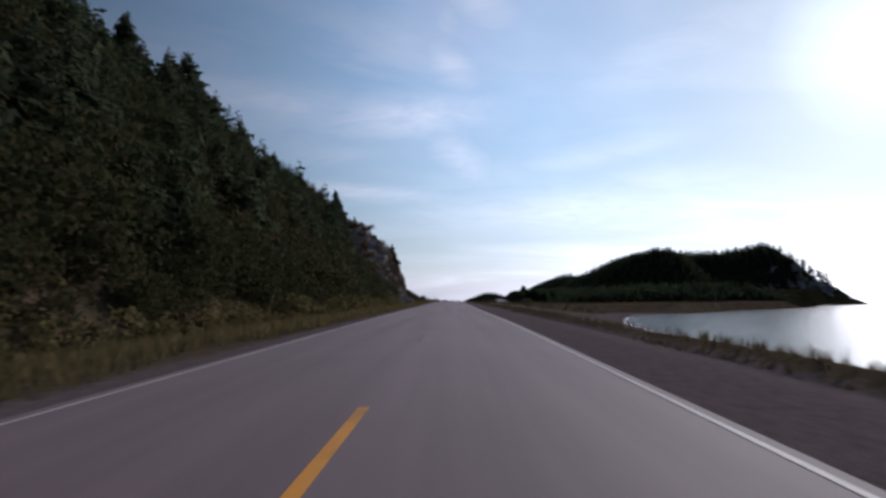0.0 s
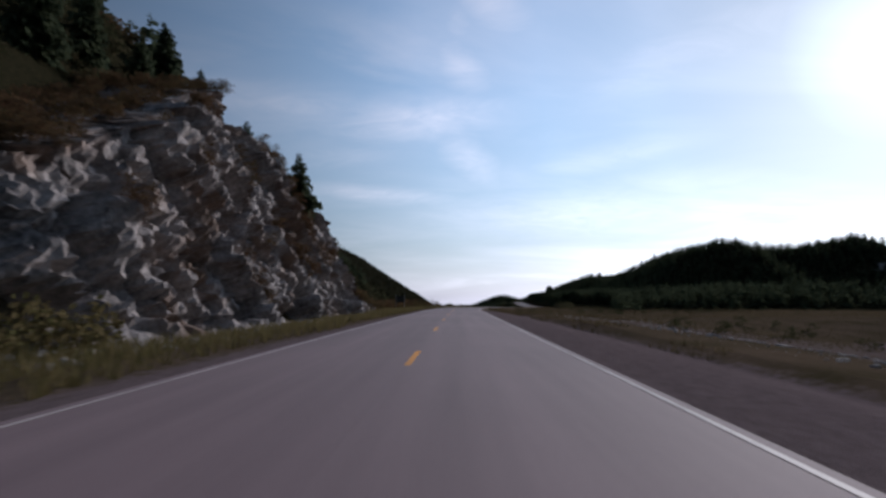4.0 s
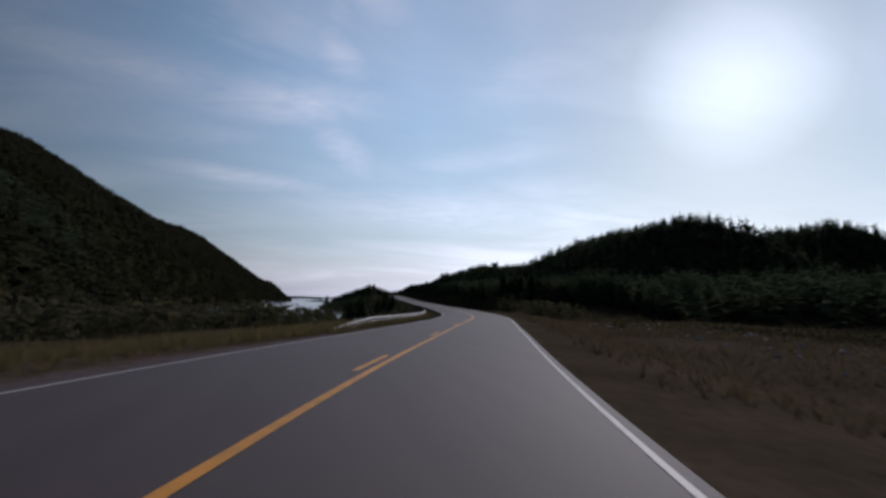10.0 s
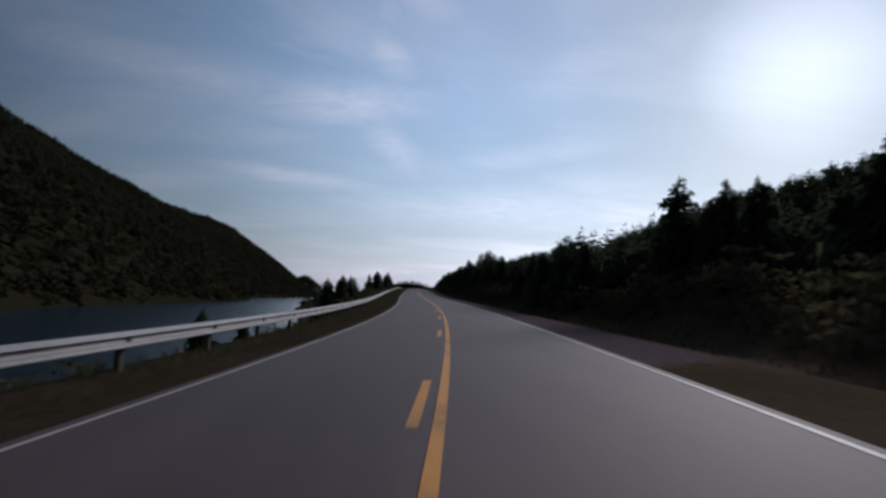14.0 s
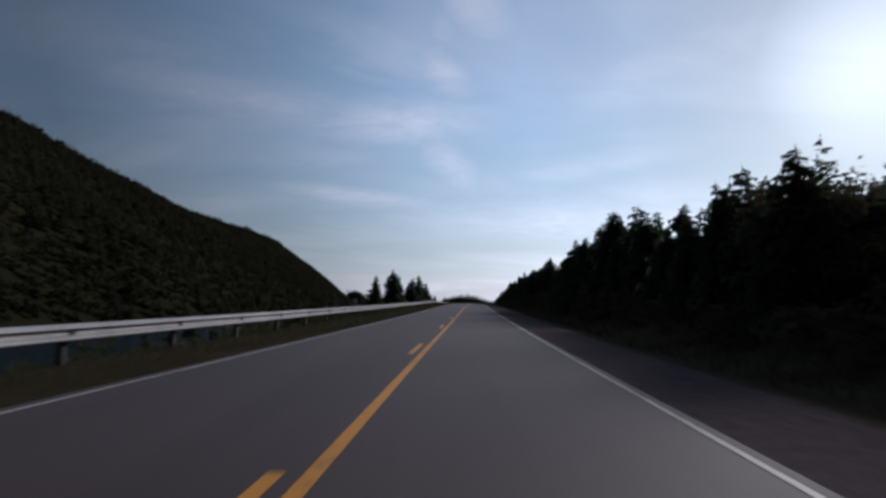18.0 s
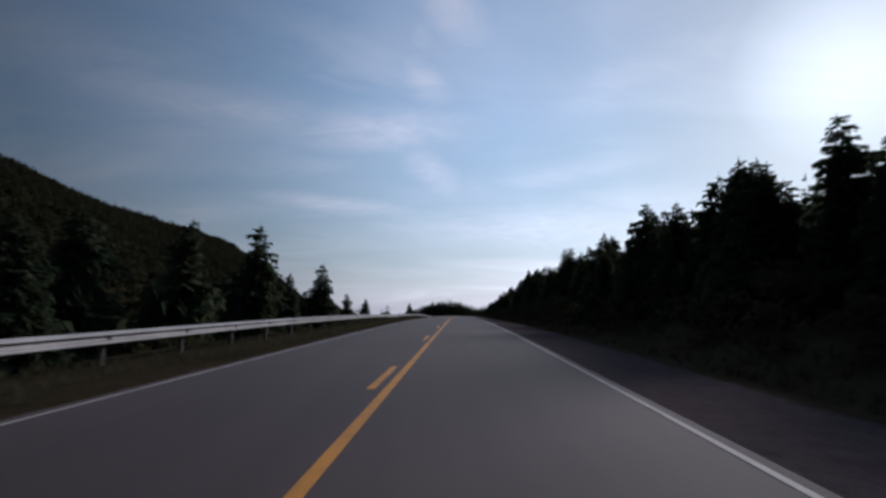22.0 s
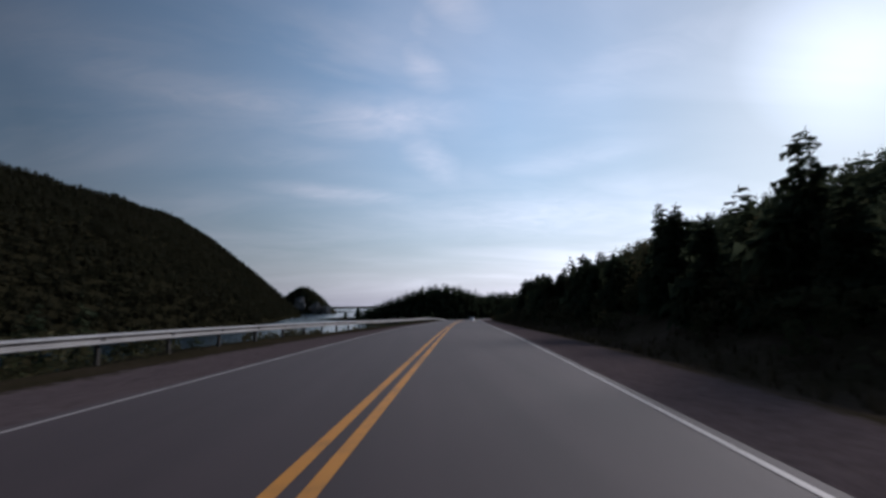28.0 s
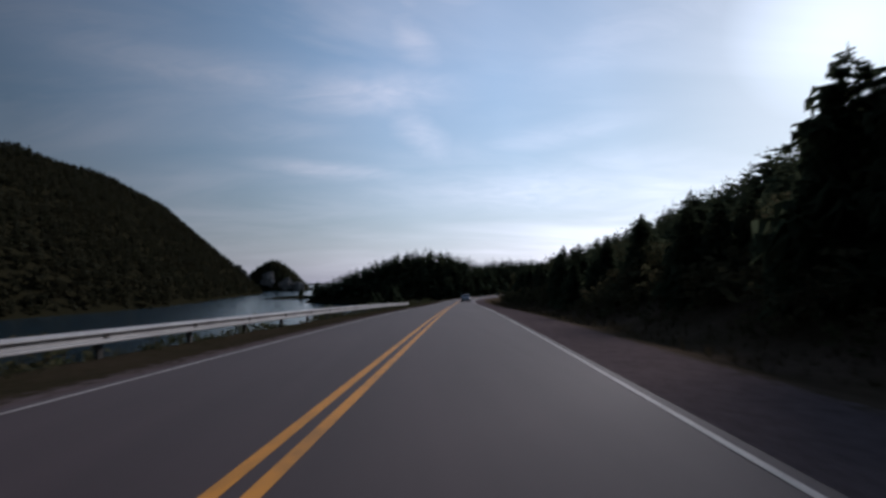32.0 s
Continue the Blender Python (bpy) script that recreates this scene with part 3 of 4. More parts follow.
# ---- sea ----
sv, sf = [], []
xs = np.array((-4800, -1500, -600, -300, -150, -50, 50, 150, 300, 600, 1500, 4800.0))
ys = np.array((-1500, -500, 0, 200, 400, 600, 800, 1000, 1400, 2000, 3000, 5600.0))
for i, j in product(range(len(xs)), range(len(ys))):
    sv.append((xs[i], ys[j], SEA))
m_ = len(ys)
for i, j in product(range(len(xs) - 1), range(len(ys) - 1)):
    sf.append((i * m_ + j, (i + 1) * m_ + j, (i + 1) * m_ + j + 1, i * m_ + j + 1))
tagged(new("water", mesh_from("water", sv, sf, WATER)), "rippled grey-blue sea reaching into a bay and an inlet", "water", kind="structure")


# ---- road and its lines ----
def ribbon(name, s0, s1, d0, d1, lift, mat, ds=2.0, cross=2, sag=None):
    s = np.linspace(s0, s1, max(2, int((s1 - s0) / ds) + 1))
    d = np.linspace(d0, d1, cross) if isinstance(cross, int) else np.array(cross)
    A, B = np.meshgrid(s, d, indexing="ij")
    c, n = centre(A)
    xy = c[..., :2] + n * B[..., None]
    z = c[..., 2] + lift - 0.018 * np.abs(B) + tilt(A, B)
    if sag is not None:
        z = z + sag(B)
    v = np.concatenate((xy, z[..., None]), -1).reshape(-1, 3)
    k = len(d)
    i2, j2 = np.meshgrid(np.arange(len(s) - 1), np.arange(k - 1), indexing="ij")
    p = (i2 * k + j2).ravel()
    return mesh_from(name, v, np.stack((p, p + 1, p + k + 1, p + k), -1), mat)


ROAD_S0, ROAD_S1 = -140.0, S_END - 4
HALF = 3.42
EDGE = 3.2
edge_drop = lambda b: np.where(np.abs(b) > HALF - 0.01, -0.09, 0.0)
CROSS = (-3.42, -3.36, -3.2, -2.5, -1.7, -0.9, 0.0, 0.9, 1.7, 2.5, 3.2, 3.36, 3.42)
road_me = ribbon("road", ROAD_S0, ROAD_S1, -HALF, HALF, 0.06, ASPHALT, 2.0, CROSS, edge_drop)
road = tagged(new("road", road_me), "two-lane grey asphalt road with worn painted lines", "road", kind="structure")
for d in (0.04 - EDGE, EDGE):
    part("edge_line", ribbon("edge_line", ROAD_S0, ROAD_S1, d - 0.036, d + 0.036, 0.065, WHITE_PAINT), road, "worn white edge line")
DASH0, DASH_LEN, DASH_GAP = 2.8, 2.5, 9.81
k = -10
while True:
    s0 = DASH0 + DASH_GAP * k
    k += 1
    if s0 > 610:
        break
    off = 0.04 if s0 < 212 else -0.03
    part("dash", ribbon("dash", s0, s0 + DASH_LEN, off - 0.055, off + 0.055, 0.065, FADED_YELLOW if 10 < s0 < 50 or 58 < s0 < 100 or 158 < s0 < 212 else YELLOW_PAINT, 0.75), road, "worn yellow dash")
part("centre_line", ribbon("centre_line", 219, ROAD_S1, 0.14, 0.25, 0.066, YELLOW_PAINT), road, "solid yellow centre line")
part("centre_line", ribbon("centre_line", 613, ROAD_S1, -0.085, 0.025, 0.066, YELLOW_PAINT), road, "solid yellow centre line")


# ---- rock cutting beside the road ----
def rock_cutting():
    prof_e = np.array((10.0, 10.8, 11.5, 12.7, 14.8, 17.4, 20.6, 25.5, 36.0))
    prof_z = np.array((-0.9, 0.6, 2.6, 6.0, 11.0, 16.0, 20.5, 24.5, 28.0))
    arc = np.concatenate(([0], np.cumsum(np.hypot(np.diff(prof_e), np.diff(prof_z)))))
    s = np.arange(100, 164.0, 0.27)
    a = np.arange(0, arc[-1] - 2, 0.27)
    verts, ledges = [], []

    def blocks(q, gap):
        """Broken blocks: an offset for each, and a deep joint where two meet."""
        dist, pts = noise.voronoi(q)
        joint = smooth01((dist[1] - dist[0]) / gap)
        return noise.cell(pts[0] * 7.3 + Vector((3, 1, 8))), joint

    for si in s:
        c, n = centre(si)
        t = np.array((-n[1], n[0]))
        # the cutting fades into the slope at both ends
        end = smooth01((si - 100) / 13)
        cap = np.interp(si, (100, 112, 122, 130, 138, 148, 153, 158, 162, 164), (3.2, 7, 12, 16.5, 20, 10.5, 7.5, 5.0, 2.4, 0.8))
        for ai in a:
            e, z = np.interp(ai, arc, prof_e), np.interp(ai, arc, prof_z)
            p = Vector((si, e * 0.9, z))
            # slabs dip towards the far end, stretched along the dip
            u, w = p.x * 0.82 - p.z * 0.57, p.x * 0.57 + p.z * 0.82
            b1, j1 = blocks(Vector((u * 0.22, w * 0.45, p.y * 0.2)), 0.12)
            b2, j2 = blocks(Vector((u * 0.6 + 20, w * 1.15, p.y * 0.6)), 0.14)
            b3, j3 = blocks(Vector((u * 1.6 - 9, w * 2.4, p.y * 1.5)), 0.2)
            b = b1 * 1.45 + b2 * 0.6 + b3 * 0.22 - (1 - j1) * 0.7 - (1 - j2) * 0.35 - (1 - j3) * 0.12
            b += noise.noise(p * 0.11) * 1.5
            amp = smooth01(ai / 1.5)
            out = (b - 1.2) * amp
            e2 = e - out * 0.9 + (1 - end) * 6.0
            z2 = z * (0.25 + 0.75 * end) + out * 0.25
            z2 = min(z2, cap + 0.12 * (z2 - cap))
            xy = c[:2] - n * e2
            verts.append((xy[0], xy[1], c[2] + z2))
            if ai > 2 and end > 0.3 and noise.noise(p * 0.35 + Vector((5, 5, 5))) > 0.12 and b > 1.0:
                ledges.append(verts[-1])
            elif ai > 9 + 0.35 * (si - 100) and noise.noise(p * 0.3) > -0.1 and (len(verts) % 3 == 0):
                ledges.append(verts[-1])
    k = len(a)
    i2, j2 = np.meshgrid(np.arange(len(s) - 1), np.arange(k - 1), indexing="ij")
    p = (i2 * k + j2).ravel()
    me = mesh_from("rock_cutting", verts, np.stack((p, p + k, p + k + 1, p + 1), -1), ROCK)
    tagged(new("rock_cutting", me), "jagged grey and rust-stained rock face cut into the hillside", "cliff", kind="structure")
    return np.array(ledges)


LEDGES = rock_cutting()


# ---- plants ----
def spruce_proto(seed, whorls, per, twigs, broad=0.24):
    """A spruce 1 m tall: drooping branches in whorls, each a ragged blade with side twigs."""
    r = np.random.default_rng(seed)
    vs, fs = [], []

    def tri(a, b, c):
        n = len(vs)
        vs.extend((a, b, c))
        fs.append((n, n + 1, n + 2))

    lean = r.uniform(-0.025, 0.025, 2)
    lop = r.uniform(0, 6.3)
    for w in range(whorls):
        h0 = 0.06 + 0.93 * (w / whorls) ** 0.95
        reach = (0.29 * (1 - h0) ** 0.68 + 0.012) * r.uniform(0.6, 1.25)
        if h0 < 0.2:
            reach *= 0.7 + 1.5 * h0
        n = max(4, int(per * (1.15 - 0.5 * h0)))
        a0 = r.uniform(0, 6.3)
        for b in range(n):
            h = min(0.985, h0 + r.uniform(-0.7, 0.7) / whorls)
            a = a0 + 6.283 * b / n + r.uniform(-0.4, 0.4)
            L = reach * r.uniform(0.45, 1.25) * (1 + 0.28 * math.cos(a - lop))
            ca, sa = math.cos(a), math.sin(a)
            droop = L * r.uniform(0.15, 0.75) * (1.3 - 1.1 * h)
            base = np.array((lean[0] * h, lean[1] * h, h))
            mid = base + np.array((ca * L * 0.55, sa * L * 0.55, -droop * 0.35))
            tip = base + np.array((ca * L, sa * L, -droop * 0.75 + L * 0.08))
            side = np.array((-sa, ca, r.uniform(-0.5, 0.5))) * L * broad
            up = np.array((0, 0, L * 0.12))
            tri(base + up, mid - side, mid + side)
            tri(mid - side, tip, mid + side)
            for k in range(twigs):
                f = r.uniform(0.2, 0.98)
                p = base + (tip - base) * f
                sg = 1 if k % 2 else -1
                q = p + np.array((-sa, ca, 0)) * sg * L * r.uniform(0.1, 0.36) * (1.2 - f * 0.5) + np.array((ca, sa, 0)) * L * 0.12 - np.array((0, 0, L * r.uniform(0.05, 0.42)))
                wdt = np.array((ca, sa, r.uniform(-0.6, 0.6))) * L * 0.1
                tri(p - wdt, q, p + wdt)
    top = np.array((lean[0], lean[1], 1.0))
    tri(top + np.array((0, 0, 0.02)), top + np.array((-0.008, 0, -0.06)), top + np.array((0.008, 0, -0.06)))
    tri(top + np.array((0, 0, 0.02)), top + np.array((0, -0.008, -0.06)), top + np.array((0, 0.008, -0.06)))
    return np.array(vs, np.float32), np.array(fs, np.int32)


def shrub_proto(seed, clumps, leaves, tall=1.0, leaf=0.1):
    """A rounded broadleaf crown 1 m tall: uneven clumps of small leaf blades with gaps between."""
    r = np.random.default_rng(seed)
    vs, fs = [], []
    for c in range(clumps):
        a, rad = r.uniform(0, 6.283), 0.42 * math.sqrt(r.random())
        hz = r.uniform(0.12, 0.95) * tall
        squeeze = math.sqrt(max(0.05, 1 - ((hz / tall - 0.4) / 0.7) ** 2))
        ctr = np.array((math.cos(a) * rad * squeeze, math.sin(a) * rad * squeeze, hz))
        size = r.uniform(0.12, 0.22)
        for k in range(leaves):
            p = ctr + np.clip(r.normal(0, 0.55, 3), -0.9, 0.9) * size * np.array((1, 1, 0.8))
            u = r.normal(0, 1, 3)
            u /= np.linalg.norm(u)
            v = np.cross(u, r.normal(0, 1, 3))
            v /= np.linalg.norm(v)
            l = leaf * r.uniform(0.6, 1.3)
            n = len(vs)
            vs.extend((p - u * l, p + v * l * 0.55, p + u * l, p - v * l * 0.55))
            fs.extend(((n, n + 1, n + 2), (n, n + 2, n + 3)))
    return np.array(vs, np.float32), np.array(fs, np.int32)


def tuft_proto(seed, blades, spread=0.22):
    r = np.random.default_rng(seed)
    vs, fs = [], []
    for k in range(blades):
        a = r.uniform(0, 6.283)
        p = np.array((math.cos(a), math.sin(a), 0)) * spread * r.random()
        t = np.array((math.cos(a + 0.5), math.sin(a + 0.5), 0)) * r.uniform(0.05, 0.35)
        w = np.array((-math.sin(a), math.cos(a), 0)) * 0.03
        h = r.uniform(0.55, 1.1)
        n = len(vs)
        vs.extend((p - w, p + w, p + t + np.array((0, 0, h))))
        fs.append((n, n + 1, n + 2))
    return np.array(vs, np.float32), np.array(fs, np.int32)


def trunk_me(name, height, radius, stubs=0, seed=0):
    r = np.random.default_rng(seed)
    vs, fs = [], []
    levels, sides = 7, 8
    for i in range(levels):
        f = i / (levels - 1)
        rad = radius * (1.25 - 1.2 * f ** 0.9) if i else radius * 1.5
        cx, cy = 0.02 * height * np.array((math.sin(f * 3 + seed), math.cos(f * 2.3 + seed))) * f * (1 - f)
        for k in range(sides):
            a = 6.283 * k / sides
            vs.append((cx + math.cos(a) * rad, cy + math.sin(a) * rad, f * height - (0.3 if i == 0 else 0)))
    for i in range(levels - 1):
        for k in range(sides):
            a, b = i * sides + k, i * sides + (k + 1) % sides
            fs.append((a, b, b + sides, a + sides))
    return mesh_from(name, vs, fs, BARK, True)


SPRUCE_NEAR = [spruce_proto(10 + i, 30 + 3 * i, 11, 15) for i in range(5)]
SPRUCE_MID = [spruce_proto(30 + i, 17, 7, 4, 0.34) for i in range(5)]
SPRUCE_SLOPE = [spruce_proto(40 + i, 24, 8, 7, 0.24) for i in range(4)]
SPRUCE_FAR = [spruce_proto(50 + i, 9, 6, 0, 0.5) for i in range(4)]
SHRUB_MID = [shrub_proto(80 + i, 24, 10, 1.0, 0.065) for i in range(4)]
SHRUB_NEAR = [shrub_proto(95 + i, 26, 22, 1.0, 0.042) for i in range(4)]
SHRUB_LOW = [shrub_proto(85 + i, 16, 9, 1.0, 0.075) for i in range(4)]
SHRUB_SCRUB = [shrub_proto(88 + i, 15, 16, 1.0, 0.05) for i in range(4)]
SHRUB_FAR = [shrub_proto(90 + i, 10, 6, 1.0, 0.15) for i in range(4)]
BROADLEAF = [shrub_proto(75 + i, 120, 44, 1.0, 0.024) for i in range(4)]
BROADLEAF_MID = [shrub_proto(65 + i, 46, 26, 1.0, 0.03) for i in range(4)]
TUFTS = [tuft_proto(100 + i, 9) for i in range(4)]


def on_ground(s, d, sink=0.0):
    xy = place(s, d)
    return np.concatenate((xy, (ground_z(s, d, xy) - sink)[..., None]), -1)


def scatter(s0, s1, d0, d1, spacing, seed, jitter=0.9):
    """A jittered grid of (s, d)."""
    r = np.random.default_rng(seed)
    ns, nd = max(1, int((s1 - s0) / spacing)), max(1, int(abs(d1 - d0) / spacing))
    a, b = np.meshgrid((np.arange(ns) + 0.5) / ns, (np.arange(nd) + 0.5) / nd, indexing="ij")
    a = s0 + (a.ravel() + r.uniform(-0.5, 0.5, ns * nd) * jitter / ns) * (s1 - s0)
    b = d0 + (b.ravel() + r.uniform(-0.5, 0.5, ns * nd) * jitter / nd) * (d1 - d0)
    return a, b


def stuff(name, protos, s, d, low, high, mat, label, category, seed, sink=0.1, wide=(0.85, 1.2), min_z=SEA + 0.35, keep=None, grow=None):
    r = np.random.default_rng(seed)
    p = on_ground(s, d, sink)
    ok = p[:, 2] > min_z
    if keep is not None:
        ok &= keep(s, d, p)
    p, factor = p[ok], grow(s[ok]) if grow else 1.0
    n = len(p)
    if not n:
        return 0
    h = factor * r.uniform(low, high, n) * (1 + 0.18 * waves(p[:, 0], p[:, 1], 14, seed))
    me = merged(name, protos, r.integers(0, len(protos), n), p, r.uniform(0, 6.283, n), h * r.uniform(*wide, n), mat, h)
    tagged(new(name, me), label, category, kind="stuff")
    return n


def plant(name, proto_meshes, trunks, s, d, height, label, category, group, seed, tilt=2.5):
    """Trees that stand apart: trunk and crown under an empty at the foot."""
    r = np.random.default_rng(seed)
    p = on_ground(s, d, 0.05)
    for k in range(len(p)):
        i = int(r.integers(0, len(proto_meshes)))
        ob = new(name)
        ob.matrix_basis = Matrix.Translation(p[k]) @ Euler((radians(r.uniform(-tilt, tilt)), radians(r.uniform(-tilt, tilt)), r.uniform(0, 6.283))).to_matrix().to_4x4() \
            @ Matrix.Diagonal((height[k] * r.uniform(0.85, 1.15),) * 2 + (height[k], 1))
        tagged(ob, label, category, group)
        part("trunk", trunks[i], ob)
        part("crown", proto_meshes[i], ob)


spruce_crowns = [mesh_from("spruce_crown", v, f, SPRUCE) for v, f in SPRUCE_NEAR]
spruce_trunks = [trunk_me("spruce_trunk", 0.96, 0.013, seed=i) for i in range(5)]
leaf_crowns = [mesh_from("leafy_crown", v, f, BANK_LEAVES) for v, f in BROADLEAF]
leaf_trunks = [trunk_me("leafy_trunk", 0.6, 0.016, seed=20 + i) for i in range(4)]


def tree_height(s):
    """Height of the roadside spruces along the right of the road."""
    return curve(s, ((300, 5.0), (340, 6.3), (352, 7.0), (366, 6.2), (400, 5.4), (412, 6.2), (424, 6.5), (437, 6.7), (450, 6.2), (460, 7.5), (471, 7.7), (482, 6.1), (496, 6.6), (508, 6.9), (532, 6.5), (545, 6.4), (558, 6.8), (582, 6.3),
                            (592, 6.4), (602, 7.0), (617, 6.7), (628, 5.4), (652, 6.2), (664, 6.4), (676, 6.8), (685, 4.8), (696, 6.0), (703, 4.4), (711, 6.3), (722, 6.2), (735, 7.4), (746, 6.7), (756, 5.6), (772, 5.4), (860, 6.4)))


# front row of spruces along the right-hand bank
r1 = np.random.default_rng(5)
fs_ = np.sort(r1.uniform(343, 850, 290))
fd_ = 11.5 + 3.0 * r1.random(290) + 1.0 * waves(fs_, fs_ * 0, 17, 3) + np.clip((362 - fs_) * 0.3, 0, 9)
plant("spruce", spruce_crowns, spruce_trunks, fs_, fd_, tree_height(fs_) * r1.uniform(0.74, 1.04, 290) * np.clip((fd_ - 1.8) / 11.2, 0.8, 1.05), "dark green spruce on the roadside bank", "tree", "spruces along the road", 6)
# taller spruces that stand out above the row
plant("spruce", spruce_crowns, spruce_trunks, np.array((410, 459, 503, 516, 523, 527, 599, 617, 676, 697, 733, 748, 752.0)), np.array((13, 13, 13, 13.5, 13, 12.8, 13, 13.2, 13, 13, 13, 13.2, 13.0)),
      np.array((6.4, 7.8, 6.5, 6.2, 6.4, 6.0, 7.1, 6.7, 6.4, 6.2, 6.7, 7.0, 7.2)), "tall dark green spruce standing above its neighbours on the bank", "tree", "spruces along the road", 7)
# spruces below the guard rail, between the road and the inlet
ls_ = np.array((317, 319.5, 321, 323.5, 326, 352, 356, 361, 384, 388, 391, 395, 399, 404, 512, 519, 524, 529, 533, 538, 541, 546, 551, 557, 566, 575, 652, 838, 846, 853, 862, 868.0))
ld_ = -np.array((17.5, 16.2, 18.6, 17, 16, 13, 14.5, 13.5, 10, 12, 9.5, 11, 13, 10, 17, 15, 14, 16, 13, 17, 12, 15, 13, 12, 11.5, 11, 13.5, 16, 14, 18, 15, 17.0))
lh_ = np.array((3.8, 4.6, 4.2, 4.8, 3.4, 3.0, 3.6, 2.6, 4.6, 5.2, 4.4, 5.0, 4.8, 4.2, 6.5, 7.5, 5.5, 7.0, 6.2, 5.6, 6.8, 5.8, 4.8, 5.5, 3.6, 3.2, 5.0, 5.0, 6.0, 5.5, 6.5, 5.0))
plant("spruce", spruce_crowns, spruce_trunks, ls_, ld_, lh_ * np.where((ls_ > 505) & (ls_ < 560), 1.12, 1.0), "dark spruce standing below the steel guard rail", "tree", "spruces by the inlet", 8)
# bushes and grass on the ledges, and spruces rooted along the top of the rock face
r2 = np.random.default_rng(77)
pick = LEDGES[r2.choice(len(LEDGES), 1500, replace=False)]
h2 = r2.uniform(0.3, 1.3, 1500)
tagged(new("ledge_bushes", merged("ledge_bushes", SHRUB_SCRUB, r2.integers(0, 4, 1500), pick - np.array((0, 0, 0.1)), r2.uniform(0, 6.28, 1500), h2 * 1.3, AUTUMN, h2)),
       "small rusty bushes rooted on ledges of the rock face", "bushes", kind="stuff")
plant("spruce", spruce_crowns, spruce_trunks, np.array((134, 140, 144, 148, 151, 154, 157, 160, 164, 169.0)), -np.array((30, 29, 27, 26, 24, 23, 21.5, 23, 25, 28.0)),
      np.array((4.5, 5.0, 4.2, 5.4, 5.6, 4.8, 4.2, 5.0, 4.4, 5.2)), "thin dark spruce rooted above the rock face", "tree", "spruces on the rock face", 78)
# three spruces rooted in the brow of the rock
for s_, d_, z_, h_ in ((144.5, -15.2, 9.6, 6.4), (147.0, -16.0, 9.0, 5.4), (155.0, -15.5, 5.6, 4.8)):
    ob = new("spruce")
    xy = place(s_, d_)
    ob.matrix_basis = Matrix.Translation((xy[0], xy[1], centre(s_)[0][2] + z_)) @ Euler((radians(3), radians(-2), s_)).to_matrix().to_4x4() @ Matrix.Diagonal((h_ * 0.9, h_ * 0.9, h_, 1))
    tagged(ob, "thin dark spruce rooted above the rock face", "tree", "spruces on the rock face")
    part("trunk", spruce_trunks[2], ob)
    part("crown", spruce_crowns[3], ob)
# spruces on the skyline above the rock face
cs_ = np.array((60, 66, 72, 79, 84, 90, 97, 104, 112, 120, 125, 131, 139, 147, 156.0))
cd_ = -np.array((38, 41, 36, 40, 37, 35, 33, 34, 31, 30, 27, 28, 29, 31, 32.0))
plant("spruce", spruce_crowns, spruce_trunks, cs_, cd_, r1.uniform(3.2, 5.2, 15) * np.where(cs_ < 108, 2.4, 1.5), "thin spruce on the ridge above the rocks", "tree", "spruces above the rocks", 9)

# rounded broadleaf trees in the same row
plant("broadleaf_tree", leaf_crowns, leaf_trunks, np.array((433, 437, 628, 704, 709, 714.0)), np.array((13, 14.5, 13, 15.5, 14.5, 16.0)),
      np.array((4.7, 4.5, 4.4, 3.6, 4.2, 3.9)), "rounded broadleaf tree with dull green leaves on the bank", "tree", "broadleaf trees along the road", 10)

# a grove of taller spruces farther back
s_, d_ = np.array((500, 496, 492, 488, 484, 479.5, 475.0)), np.array((21.5, 21, 22, 21, 22, 21, 22.0))
tops = np.array((14.2, 17.1, 15.2, 16.9, 15.8, 16.5, 15.0))
plant("spruce", spruce_crowns, spruce_trunks, s_, d_, np.maximum(tops - on_ground(s_, d_, 0.05)[:, 2], 4.0),
      "tall dark green spruce in a grove behind the roadside trees", "tree", "spruces along the road", 70)

# woods behind, joined
a, b = scatter(300, 880, 13.0, 34, 2.3, 11)
stuff("spruce_wood", SPRUCE_MID, a, b, 0.7, 1.04, SPRUCE, "dense dark spruce wood beside the road", "woodland", 12, grow=tree_height,
      keep=lambda s, d, p: (d > 14 + np.clip((362 - s) * 0.4, 0, 24)))
a, b = scatter(330, 880, 13, 24, 4.2, 113)
stuff("broadleaf_wood", BROADLEAF_MID, a, b, 2.6, 4.6, BANK_LEAVES, "dull green broadleaf trees mixed among the roadside spruces", "woodland", 114, wide=(0.8, 1.1), keep=lambda s, d, p: d > 13 + np.clip((362 - s) * 0.4, 0, 24))
a, b = scatter(300, 870, 8.8, 15, 1.5, 13)
stuff("bank_bushes", SHRUB_LOW, a, b, 0.5, 2.3, BANK_LEAVES, "low brown-green bushes on the road bank", "bushes", 14, wide=(0.9, 1.7),
      keep=lambda s, d, p: (waves(p[:, 0], p[:, 1], 5, 4) > -0.5) & (d > 9.6 + np.clip((330 - s) * 0.1, 0, 4)))
a, b = scatter(170, 960, 30, 290, 3.9, 15)
stuff("ridge_wood", SPRUCE_FAR, a, b, 3.6, 6.8, SPRUCE, "dark conifer wood covering the ridge", "woodland", 16, wide=(1.2, 1.9),
      keep=lambda s, d, p: (p[:, 2] > 0.7) & (p[:, 0] < 282) & ((s < 560) | (d < 90)) & ((p[:, 2] > 9) | (p[:, 0] < 180)))
